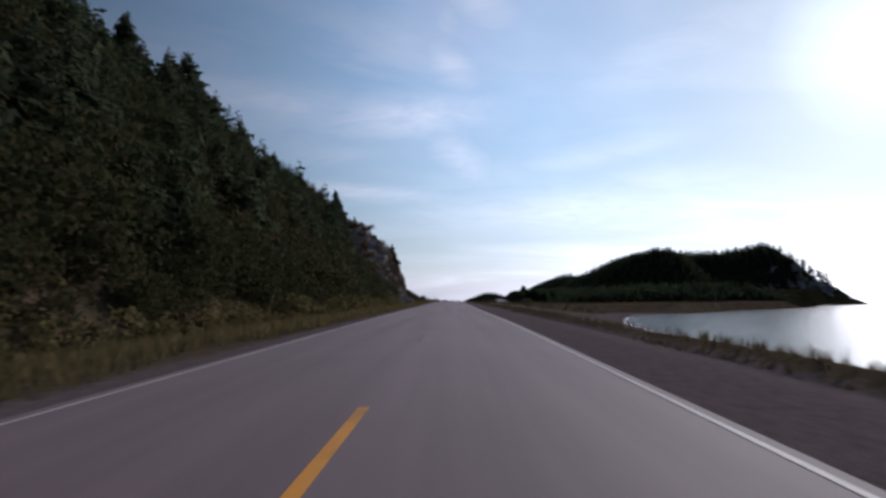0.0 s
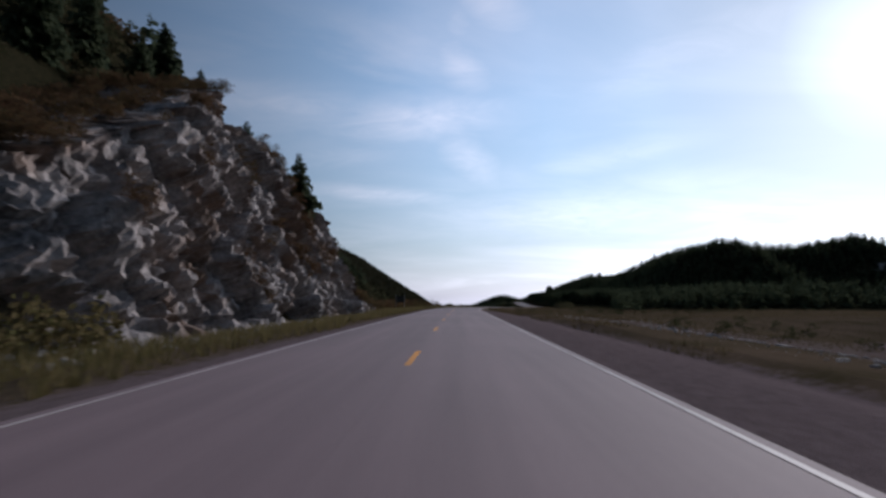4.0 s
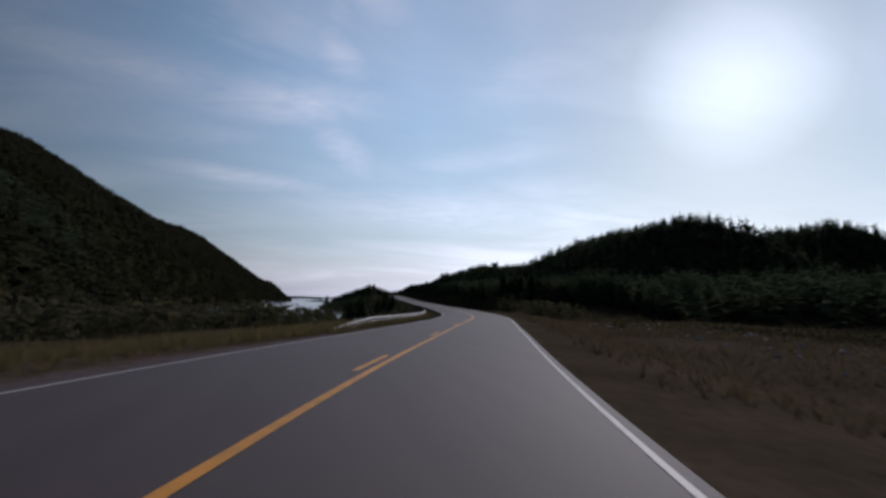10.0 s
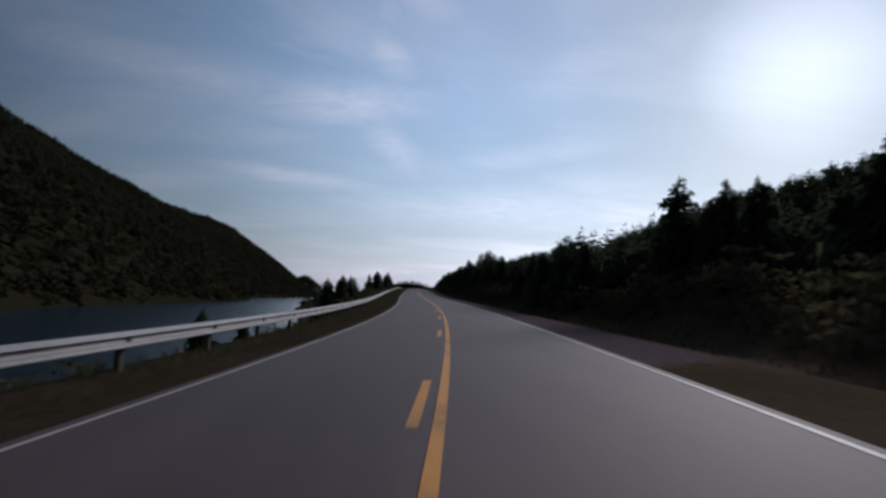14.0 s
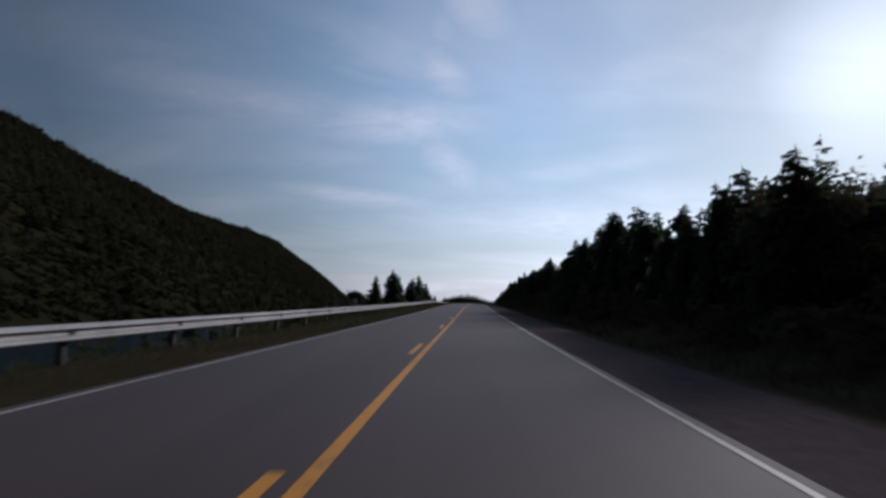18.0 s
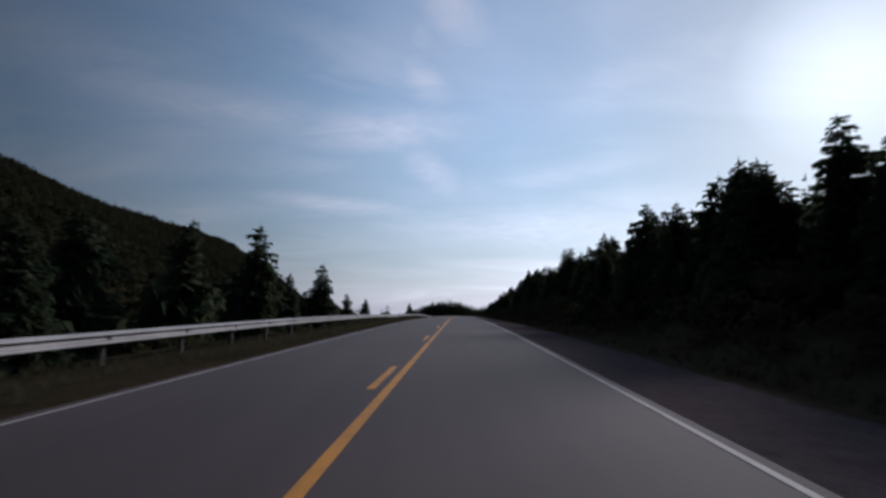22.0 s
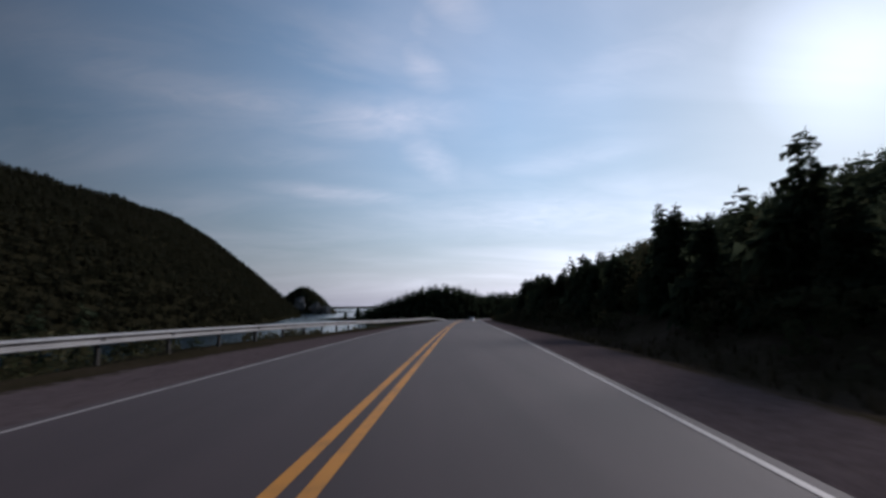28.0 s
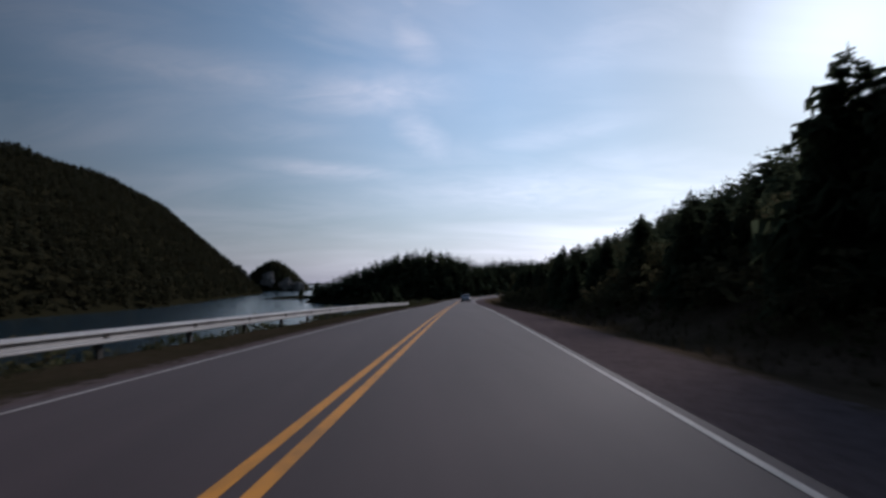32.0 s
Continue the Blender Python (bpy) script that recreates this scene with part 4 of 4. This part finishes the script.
# left: wooded slope close to the road
a, b = scatter(0, 118, -50, -10.6, 1.7, 19)
edge = -b < 27
stuff("slope_thicket", SHRUB_MID, a[~edge], b[~edge], 1.6, 4.6, LEAVES, "olive and brown thicket on the upper slope", "thicket", 120, wide=(0.8, 1.25),
      keep=lambda s, d, p: -d > np.clip((s - 102) * 1.3, 0, 30) + 10.6)
a, b = a[edge], b[edge]
stuff("slope_thicket", SHRUB_NEAR, a, b, 1.6, 4.6, LEAVES, "mixed olive and rust-tinged thicket on the steep slope", "thicket", 20, wide=(0.8, 1.25),
      keep=lambda s, d, p: -d > np.clip((s - 102) * 1.3, 0, 30) + 10.6)
a, b = scatter(0, 104, -60, -13, 2.8, 21)
near = (-b < 34) & (a < 84)
stuff("slope_spruces", SPRUCE_SLOPE, a[near], b[near], 3.5, 8.0, SPRUCE, "dark ragged spruces rising through the thicket near the road", "woodland", 122,
      keep=lambda s, d, p: waves(p[:, 0], p[:, 1], 12, 5) + d * -0.012 > -0.55)
a, b = a[~near], b[~near]
stuff("slope_spruces", SPRUCE_MID, a, b, 3.5, 8.0, SPRUCE, "dark spruces rising through the thicket on the slope", "woodland", 22,
      keep=lambda s, d, p: waves(p[:, 0], p[:, 1], 12, 5) + d * -0.012 > -0.55)
a, b = scatter(-5, 110, -13.5, -9.3, 1.0, 23)
stuff("roadside_bushes", SHRUB_LOW, a, b, 0.6, 1.9, GREEN, "green and yellowing bushes at the foot of the slope", "bushes", 24, wide=(0.9, 1.5),
      keep=lambda s, d, p: waves(p[:, 0], p[:, 1], 4, 6) > -0.7)
a, b = scatter(-8, 60, -21, -10.4, 1.9, 123)
stuff("slope_thicket", SHRUB_NEAR, a, b, 1.4, 3.4, LEAVES, "green and brown thicket near the foot of the slope", "thicket", 124, wide=(0.9, 1.4))
# left: slope above and past the rock face
a, b = scatter(96, 170, -75, -21, 2.4, 25)
stuff("slope_thicket", SHRUB_MID, a, b, 0.8, 2.6, LEAVES, "thicket above the rock face", "thicket", 26, wide=(0.9, 1.4),
      keep=lambda s, d, p: (-d > 24 + 3 * waves(s, d, 6, 1)))
a, b = scatter(148, 330, -75, -11.5, 2.0, 27)
far = a > 232
stuff("hill_bushes", SHRUB_LOW, a[far], b[far], 0.7, 2.2, BANK_LEAVES, "dull green bushes on the low ground before the inlet", "bushes", 129, wide=(0.9, 1.7),
      keep=lambda s, d, p: -d > 12 + np.clip((s - 200) * 0.06, 0, 8))
a, b = a[~far], b[~far]
stuff("hill_bushes", SHRUB_LOW, a, b, 0.7, 2.6, AUTUMN, "rust and olive bushes on the lower hillside", "bushes", 28, wide=(0.9, 1.7),
      keep=lambda s, d, p: (-d > 12 + np.clip((s - 200) * 0.06, 0, 8)) & ((s > 160) | (-d > 15)))
a, b = scatter(154, 190, -22, -10.8, 1.15, 127)
stuff("slope_bushes", SHRUB_LOW, a, b, 0.4, 1.5, AUTUMN, "rust and brown bushes on the bank beside the rock face", "bushes", 128, wide=(1.0, 1.7),
      keep=lambda s, d, p: (-d > 11.2 + 0.5 * waves(s, d, 3, 2)))
a, b = scatter(150, 400, -170, -30, 3.3, 29)
stuff("hill_wood", SPRUCE_FAR, a, b, 3.5, 7.0, SPRUCE, "dark conifers on the hillside", "woodland", 30, wide=(1.2, 1.8),
      keep=lambda s, d, p: (p[:, 2] > 11 + 5 * waves(p[:, 0], p[:, 1], 20, 7)) & (p[:, 0] > -106))


def far_wood(name, protos, x0, x1, y0, y1, spacing, height, low, high, mat, label, seed, min_z, wide=(1.2, 1.9)):
    """Woods far from the road, spread over a rectangle of the map."""
    r = np.random.default_rng(seed)
    nx, ny = int((x1 - x0) / spacing), int((y1 - y0) / spacing)
    gx, gy = np.meshgrid((np.arange(nx) + 0.5) / nx, (np.arange(ny) + 0.5) / ny, indexing="ij")
    x = x0 + (gx.ravel() + r.uniform(-0.45, 0.45, nx * ny) / nx) * (x1 - x0)
    y = y0 + (gy.ravel() + r.uniform(-0.45, 0.45, nx * ny) / ny) * (y1 - y0)
    z = height(x, y)
    ok = (z > min_z) & (x > curve(y, [(h[1], h[0] - 9) for h in FAR_HILL]) if name.startswith('hill') else z > min_z)
    p = np.stack((x, y, z - 0.6), -1)[ok]
    n = len(p)
    h = r.uniform(low, high, n) * (1 + 0.18 * waves(p[:, 0], p[:, 1], 14, seed))
    me = merged(name, protos, r.integers(0, len(protos), n), p, r.uniform(0, 6.283, n), h * r.uniform(*wide, n), mat, h)
    tagged(new(name, me), label, "woodland", kind="stuff")


knoll = lambda x, y: np.maximum(np.maximum(dome(x, y, 80, 990, 66, 50, 15.5, 0.7), dome(x, y, 128, 1010, 70, 60, 12, 0.7)), dome(x, y, 180, 930, 90, 90, 10))
point = lambda x, y: dome(x, y, *KNOB)
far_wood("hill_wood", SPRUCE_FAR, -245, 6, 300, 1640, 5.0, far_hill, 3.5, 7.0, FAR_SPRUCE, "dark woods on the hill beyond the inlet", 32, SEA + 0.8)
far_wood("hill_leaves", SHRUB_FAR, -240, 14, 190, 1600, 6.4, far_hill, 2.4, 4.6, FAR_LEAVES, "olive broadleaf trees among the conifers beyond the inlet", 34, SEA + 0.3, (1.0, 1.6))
far_wood("knoll_wood", SPRUCE_FAR, 10, 240, 925, 1075, 3.3, knoll, 4.0, 7.5, SPRUCE, "dark conifers on a low knoll past the road", 18, -1.0, (1.3, 2.1))
far_wood("point_wood", SPRUCE_FAR, -164, -44, 1400, 1520, 4.6, point, 3.0, 5.5, SPRUCE, "scattered conifers on the rocky point", 36, 2.0, (1.2, 1.8))
# scrub between road and inlet
a, b = scatter(300, 900, -44, -7.6, 1.9, 37)
near = a < 470
for protos, pick_ in ((SHRUB_SCRUB, near), (SHRUB_LOW, ~near)):
    stuff("shore_scrub", protos, a[pick_], b[pick_], 0.4, 1.7, BANK_LEAVES, "low scrub on the slope below the guard rail", "bushes", 38, wide=(1.0, 1.8),
          keep=lambda s, d, p: (-d > 2.2 - curve(s, RAIL_LINE)) & (waves(p[:, 0], p[:, 1], 6, 3) > np.where(s < 440, 0.45, -0.1)) & (p[:, 2] < centre(s)[0][:, 2] - 0.9))
a, b = scatter(440, 690, -44, -10, 3.0, 39)
stuff("shore_spruces", SPRUCE_MID, a, b, 1.6, 4.2, SPRUCE, "young spruces on the low ground beside the inlet", "woodland", 40,
      keep=lambda s, d, p: (p[:, 2] < centre(s)[0][:, 2] - 1.6) & (waves(p[:, 0], p[:, 1], 9, 8) > 0.0))

# grass
a, b = scatter(0, 300, -10.8, -4.2, 0.4, 41)
stuff("verge_grass", TUFTS, a, b, 0.22, 0.6, GREEN, "green and straw-coloured verge grass", "grass", 42, sink=0.03, wide=(0.8, 1.6),
      keep=lambda s, d, p: (waves(p[:, 0], p[:, 1], 3, 1) > -0.7) & (-d > 4.5 + 0.4 * waves(p[:, 0], p[:, 1], 4, 2)))
a, b = scatter(258, 880, -8.6, -5.5, 0.6, 43)
b = b + 5.9 + curve(a, RAIL_LINE)
stuff("rail_grass", TUFTS, a, b, 0.12, 0.45, BANK_LEAVES, "thin grass round the guard rail posts", "grass", 44, sink=0.03, wide=(0.8, 1.6),
      keep=lambda s, d, p: waves(p[:, 0], p[:, 1], 2.5, 1) > -0.1)
a, b = scatter(256, 580, -6.4, -3.9, 0.4, 143)
stuff("verge_grass", TUFTS, a, b, 0.08, 0.3, BANK_LEAVES, "short dry grass between the road edge and the guard rail", "grass", 144, sink=0.03, wide=(0.9, 1.8),
      keep=lambda s, d, p: (waves(p[:, 0], p[:, 1], 2.2, 3) > -0.5) & (-d > 4.1 + 0.3 * waves(p[:, 0], p[:, 1], 3, 2)))
a, b = scatter(-30, 320, 3.9, 20, 0.46, 45)
stuff("dry_grass", TUFTS, a, b, 0.15, 0.45, DRY, "dry brown grass along the shoulder and beach", "grass", 46, sink=0.03, wide=(0.8, 1.7),
      keep=lambda s, d, p: (waves(p[:, 0], p[:, 1], 4, 3) > np.where(s < 150, 0.1 + (d - 9) * 0.22, -0.6)) & (d > np.where(s > 160, 4.6, 7.6) + 0.6 * waves(p[:, 0], p[:, 1], 5, 5)))
a, b = scatter(140, 320, 20, 90, 0.9, 47)
stuff("meadow_grass", TUFTS, a, b, 0.18, 0.4, DRY, "tall dry grass on the flat meadow", "grass", 48, sink=0.05, wide=(1.6, 3.0))
a, b = scatter(140, 300, 9, 80, 4.5, 49)
stuff("meadow_bushes", SHRUB_LOW, a, b, 0.4, 1.3, LEAVES, "low dark bushes scattered in the meadow", "bushes", 50, wide=(1.0, 2.0),
      keep=lambda s, d, p: waves(p[:, 0], p[:, 1], 12, 3) > 0.35)
a, b = scatter(262, 880, 6.4, 10.5, 0.5, 51)
stuff("ditch_grass", TUFTS, a, b, 0.15, 0.5, DRY, "brown grass in the roadside ditch", "grass", 52, sink=0.03, wide=(0.8, 1.6),
      keep=lambda s, d, p: (waves(p[:, 0], p[:, 1], 3, 2) > -0.5) & (d > 7.0 + 0.5 * waves(p[:, 0], p[:, 1], 5, 5)))


# ---- loose stones ----
def stones(name, s, d, low, high, label, seed):
    protos = []
    for k in range(4):
        bm = bmesh.new()
        bmesh.ops.create_icosphere(bm, subdivisions=1, radius=0.5)
        rr = np.random.default_rng(seed + k)
        for v in bm.verts:
            v.co *= rr.uniform(0.7, 1.15)
            v.co.z *= 0.65
        protos.append((np.array([v.co[:] for v in bm.verts], np.float32), np.array([[w.index for w in f.verts] for f in bm.faces], np.int32)))
        bm.free()
    r = np.random.default_rng(seed)
    p = on_ground(s, d, -0.02)
    n = len(p)
    size = low + (high - low) * r.random(n) ** 3
    tagged(new(name, merged(name, protos, r.integers(0, 4, n), p, r.uniform(0, 6.28, n), size, STONE)), label, "stones", kind="stuff")


a, b = scatter(-20, 160, 11, 24, 0.9, 61)
stones("beach_stones", a, b, 0.05, 0.3, "grey shingle and stones above the beach", 62)
a, b = scatter(246, 290, 12, 24, 1.5, 67)
stones("meadow_stones", a, b, 0.1, 0.55, "pale stones scattered in the dry grass", 68)
a, b = scatter(98, 164, -11.5, -7.5, 0.8, 63)
stones("fallen_rocks", a, b, 0.06, 0.7, "broken rock lying at the foot of the rock face", 64)
a, b = scatter(300, 420, -26, -9, 2.1, 65)
stones("shore_stones", a, b, 0.2, 1.0, "boulders on the bank of the inlet", 66)


# ---- guard rail: steel W-beam on posts ----
RAIL_S0, RAIL_S1 = 256.0, 812.0
# top edge of the beam above the middle of the road
RAIL_TOP = ((256, 0.36), (285, 0.45), (306, 0.52), (329, 0.57), (400, 0.56), (446, 0.55), (493, 0.47), (540, 0.5), (588, 0.44), (660, 0.44), (691, 0.4), (723, 0.43), (812, 0.45))


def rail_d(s):
    return float(curve(s, RAIL_LINE))


def rail_z(s):
    """Underside of the beam."""
    return float(centre(s)[0][2]) + float(tilt(s, rail_d(s))) + float(curve(s, RAIL_TOP)) - 0.31


def rail_profile():
    return ((0.0, 0.0), (0.075, 0.012), (0.092, 0.035), (0.09, 0.075), (0.02, 0.096), (-0.03, 0.102), (-0.03, 0.204), (0.06, 0.21), (0.092, 0.228), (0.09, 0.255), (0.0, 0.31))


def guard_rail():
    rail = new("guard_rail")
    rail.location = (*place(RAIL_S0, rail_d(RAIL_S0)), rail_z(RAIL_S0) - 0.4)
    base = rail.location.copy()
    tagged(rail, "galvanised steel guard rail on timber posts along the inlet side", "guard rail")
    bm = box_bm((0.12, 0.13, 1.25), (0, 0, -0.34), 0.012, 1)
    post_me = from_bm("post", bm, WOOD)
    block_me = from_bm("block", box_bm((0.13, 0.15, 0.3), (0, 0, 0), 0.01, 1), WOOD)
    length = 3.81
    n = int((RAIL_S1 - RAIL_S0) / length)
    prof = rail_profile()
    for i in range(n):
        s0 = RAIL_S0 + i * length
        ss = np.linspace(s0, s0 + length + 0.12, 4)
        verts = []
        for j, s in enumerate(ss):
            c, nn = centre(s)
            dip = 0.4 * max(0.0, 1 - (s - RAIL_S0) / 9.0) ** 1.5
            lap = 0.004 if j == 3 else 0.0
            for side in (0.0, -0.006):
                for o, z in prof:
                    xy = c[:2] + nn * (rail_d(s) + 0.1 + o + side + lap)
                    verts.append((xy[0] - base.x, xy[1] - base.y, rail_z(s) - dip + z - base.z))
        m = len(prof)
        faces = []
        for j in range(3):
            for k in range(m - 1):
                a0 = j * 2 * m + k
                b0 = a0 + 2 * m
                faces.append((a0, b0, b0 + 1, a0 + 1))
                faces.append((a0 + m + 1, b0 + m + 1, b0 + m, a0 + m))
        for k in range(m - 1):
            e0 = 6 * m + k
            faces.append((k + 1, k + m + 1, k + m, k))
            faces.append((e0, e0 + m, e0 + m + 1, e0 + 1))
        part("rail_beam", mesh_from("rail_beam", verts, faces, STEEL, False), rail)
        for s in (s0 + 0.06,):
            c, nn = centre(s)
            dip = 0.4 * max(0.0, 1 - (s - RAIL_S0) / 9.0) ** 1.5
            xy = c[:2] + nn * (rail_d(s) - 0.1)
            turn = math.atan2(nn[1], nn[0])
            p = part("post", post_me, rail, m=pose(xy[0] - base.x, xy[1] - base.y, rail_z(s) - dip - base.z, 0, 0, math.degrees(turn)))
            part("block", block_me, p, m=pose(0.135, 0, 0.155))


guard_rail()


# ---- road sign seen from behind ----
def sign_back():
    s, d = 175.0, -9.1
    ob = new("road_sign")
    p = on_ground(np.array((s,)), np.array((d,)))[0]
    ob.matrix_basis = pose(*p, 0, 0, 14)
    tagged(ob, "bare metal back of a road sign on two posts", "road sign")
    for x in (-0.66, 0.66):
        part("post", from_bm("post", box_bm((0.055, 0.055, 2.7), (x, 0.05, 1.05), 0.008), POST_GREY), ob)
    # panel and brackets carry their backlit shade as a dark base colour
    part("sign_panel", from_bm("sign_panel", box_bm((1.42, 0.012, 1.05), (0, 0.105, 1.7), 0.004), PANEL), ob, "unpainted metal back, toned dark as the side away from the sun")
    for z in (1.4, 2.0):
        part("bracket", from_bm("bracket", box_bm((1.5, 0.03, 0.05), (0, 0.084, z), 0.004), PANEL), ob)


sign_back()


# ---- saloon car further along the road ----
def car():
    s, d = 846.0, 1.6
    c, n = centre(s)
    xy = c[:2] + n * d
    ob = new("car")
    ob.matrix_basis = pose(xy[0], xy[1], c[2] + 0.03, 0, 0, math.degrees(math.atan2(n[1], n[0])))
    tagged(ob, "silver-blue saloon car on the grey asphalt road", "car")
    # body: sections along the length (y), each a rounded outline
    secs = ((-2.25, 0.80, 0.42, 0.78), (-2.15, 0.86, 0.30, 0.98), (-1.6, 0.89, 0.22, 1.02), (-0.6, 0.90, 0.20, 0.98), (0.8, 0.90, 0.20, 0.95), (1.6, 0.88, 0.22, 0.86), (2.1, 0.84, 0.30, 0.74), (2.25, 0.74, 0.42, 0.62))
    vs, fs, m = [], [], 12
    for y, w, z0, z1 in secs:
        for k in range(m):
            a = 2 * math.pi * (k + 0.5) / m
            cx, cz = math.cos(a), math.sin(a)
            px = math.copysign(abs(cx) ** 0.45, cx) * w
            pz = (z0 + z1) / 2 + math.copysign(abs(cz) ** 0.5, cz) * (z1 - z0) / 2
            vs.append((px, y, pz))
    for i in range(len(secs) - 1):
        for k in range(m):
            a0, b0 = i * m + k, i * m + (k + 1) % m
            fs.append((a0, b0, b0 + m, a0 + m))
    me = mesh_from("body", vs, fs, CAR_PAINT, True)
    bm = bmesh.new()
    bm.from_mesh(me)
    bmesh.ops.holes_fill(bm, edges=bm.edges, sides=0)
    bm.to_mesh(me)
    bm.free()
    part("body", me, ob)

    def loft(name, sections, mat, label=""):
        v, f = [], []
        for y, w, z in sections:
            v += [(-w, y, z), (w, y, z)]
        for i in range(len(sections) - 1):
            f.append((2 * i, 2 * i + 1, 2 * i + 3, 2 * i + 2))
        return part(name, mesh_from(name, v, f, mat), ob, label)

    part("roof", mesh_from("roof", [(-0.62, -1.0, 1.41), (0.62, -1.0, 1.41), (0.62, 0.3, 1.43), (-0.62, 0.3, 1.43), (-0.58, -0.95, 1.455), (0.58, -0.95, 1.455), (0.58, 0.25, 1.47), (-0.58, 0.25, 1.47)],
                            [(4, 5, 6, 7), (0, 1, 5, 4), (1, 2, 6, 5), (2, 3, 7, 6), (3, 0, 4, 7), (3, 2, 1, 0)], CAR_PAINT), ob)
    loft("rear_window", ((-1.72, 0.72, 1.0), (-0.98, 0.6, 1.42)), CAR_GLASS, "tinted rear window")
    loft("windscreen", ((1.15, 0.74, 0.95), (0.28, 0.6, 1.43)), CAR_GLASS, "windscreen")
    for sx_ in (-1, 1):
        part("side_window", mesh_from("side_window", [(sx_ * 0.80, -1.6, 0.99), (sx_ * 0.80, 1.05, 0.94), (sx_ * 0.61, 0.27, 1.42), (sx_ * 0.61, -0.96, 1.41)], [(0, 1, 2, 3)], CAR_GLASS), ob)
        part("pillar", mesh_from("pillar", [(sx_ * 0.82, -1.8, 0.97), (sx_ * 0.70, -1.74, 0.99), (sx_ * 0.57, -0.97, 1.43), (sx_ * 0.64, -0.92, 1.42)], [(0, 1, 2, 3)], CAR_PAINT), ob)
        part("tail_light", from_bm("tail_light", box_bm((0.22, 0.1, 0.16), (sx_ * 0.70, -2.16, 0.80), 0.02), RED_LENS), ob, "red tail light")
        part("mirror", from_bm("mirror", box_bm((0.18, 0.1, 0.13), (sx_ * 0.97, 0.75, 1.0), 0.03), CAR_PAINT), ob)
        for y in (-1.35, 1.4):
            bm = bmesh.new()
            bmesh.ops.create_cone(bm, cap_ends=True, segments=24, radius1=0.32, radius2=0.32, depth=0.2, matrix=Matrix.Translation((sx_ * 0.79, y, 0.32)) @ Matrix.Rotation(math.pi / 2, 4, "Y"))
            bmesh.ops.bevel(bm, geom=bm.edges[:], offset=0.015, segments=1, affect="EDGES")
            t = part("tyre", from_bm("tyre", bm, RUBBER, False), ob)
            bm = bmesh.new()
            bmesh.ops.create_cone(bm, cap_ends=True, segments=20, radius1=0.2, radius2=0.17, depth=0.03, matrix=Matrix.Translation((sx_ * 0.895, y, 0.32)) @ Matrix.Rotation(sx_ * math.pi / 2, 4, "Y"))
            part("rim", from_bm("rim", bm, RIM), t)
    part("bumper", from_bm("bumper", box_bm((1.6, 0.14, 0.2), (0, -2.24, 0.46), 0.05), CAR_PAINT), ob)
    part("underside", from_bm("underside", box_bm((1.5, 4.0, 0.12), (0, 0, 0.26), 0.02), BLACK_TRIM), ob)
    part("number_plate", from_bm("number_plate", box_bm((0.32, 0.015, 0.15), (0, -2.275, 0.68), 0.004), PLATE), ob)


car()


# ---- foam where the swell meets the shingle ----
def foam():
    s = np.arange(-12, 150, 0.5)
    d = curve(s, BAY) - 0.9
    for _ in range(30):
        d[1:-1] = (d[:-2] + d[1:-1] + d[2:]) / 3
    d = d + 0.5 * waves(s, d, 3.0, 2)
    w = 0.08 + 0.2 * (waves(s, d, 2.2, 5) + 1)
    v = []
    for k in range(len(s)):
        for o in (0.0, w[k]):
            xy = place(s[k], d[k] + o)
            v.append((xy[0], xy[1], max(SEA, float(ground_z(s[k], d[k] + o, xy))) + 0.03))
    f = [(2 * k, 2 * k + 1, 2 * k + 3, 2 * k + 2) for k in range(len(s) - 1)]
    tagged(new("shore_foam", mesh_from("shore_foam", v, f, FOAM)), "thin broken line of white foam along the shingle", "foam", kind="stuff")


foam()


# ---- pale rock outcrops on the far points ----
def outcrop(x, y, z, sx, sy, sz, turn, seed):
    bm = bmesh.new()
    bmesh.ops.create_icosphere(bm, subdivisions=4, radius=0.5)
    off = Vector((seed * 3.7, seed, -seed))
    for v in bm.verts:
        p = v.co * 5 + off
        dist, pts = noise.voronoi(p)
        v.co *= 0.8 + 0.35 * noise.cell(pts[0] * 5.1) - 0.12 * (1 - min(1, (dist[1] - dist[0]) / 0.15)) + 0.2 * noise.noise(v.co * 2 + off)
    me = from_bm("rock_outcrop", bm, PALE_ROCK)
    ob = new("rock_outcrop", me)
    ob.matrix_basis = pose(x, y, z, 0, 0, turn) @ Matrix.Diagonal((sx, sy, sz, 1))
    tagged(ob, "pale bare rock outcrop on the wooded point", "rock", "outcrops on the point")


for k_, row in enumerate(((-144, 1432, 20, 26, 14, 22, 20), (-130, 1422, 14, 16, 12, 18, -15), (-98, 1410, 12, 18, 12, 18, 12), (-78, 1418, 6, 22, 14, 16, -20), (-64, 1424, 2, 16, 12, 14, 5),
                           (262, 372, 1, 24, 18, 22, 20), (254, 384, 6, 22, 16, 26, -30), (244, 392, 3, 26, 18, 30, 8), (262, 402, 14, 18, 14, 26, -12), (250, 410, 16, 16, 12, 24, 35), (236, 404, 4, 22, 16, 24, 15), (222, 410, 3, 20, 14, 20, -25))):
    outcrop(*row, k_ + 1)

# two spruces standing alone on the spit
for x, y, z, h in ((22.0, 1045, -0.9, 8.0), (12.5, 1047, -0.9, 5.0)):
    ob = new("spruce")
    ob.matrix_basis = Matrix.Translation((x, y, z)) @ Matrix.Diagonal((h * 1.2, h * 1.2, h, 1))
    tagged(ob, "lone dark spruce on the low spit", "tree", "spruces on the spit")
    part("trunk", spruce_trunks[0], ob)
    part("crown", spruce_crowns[1], ob)
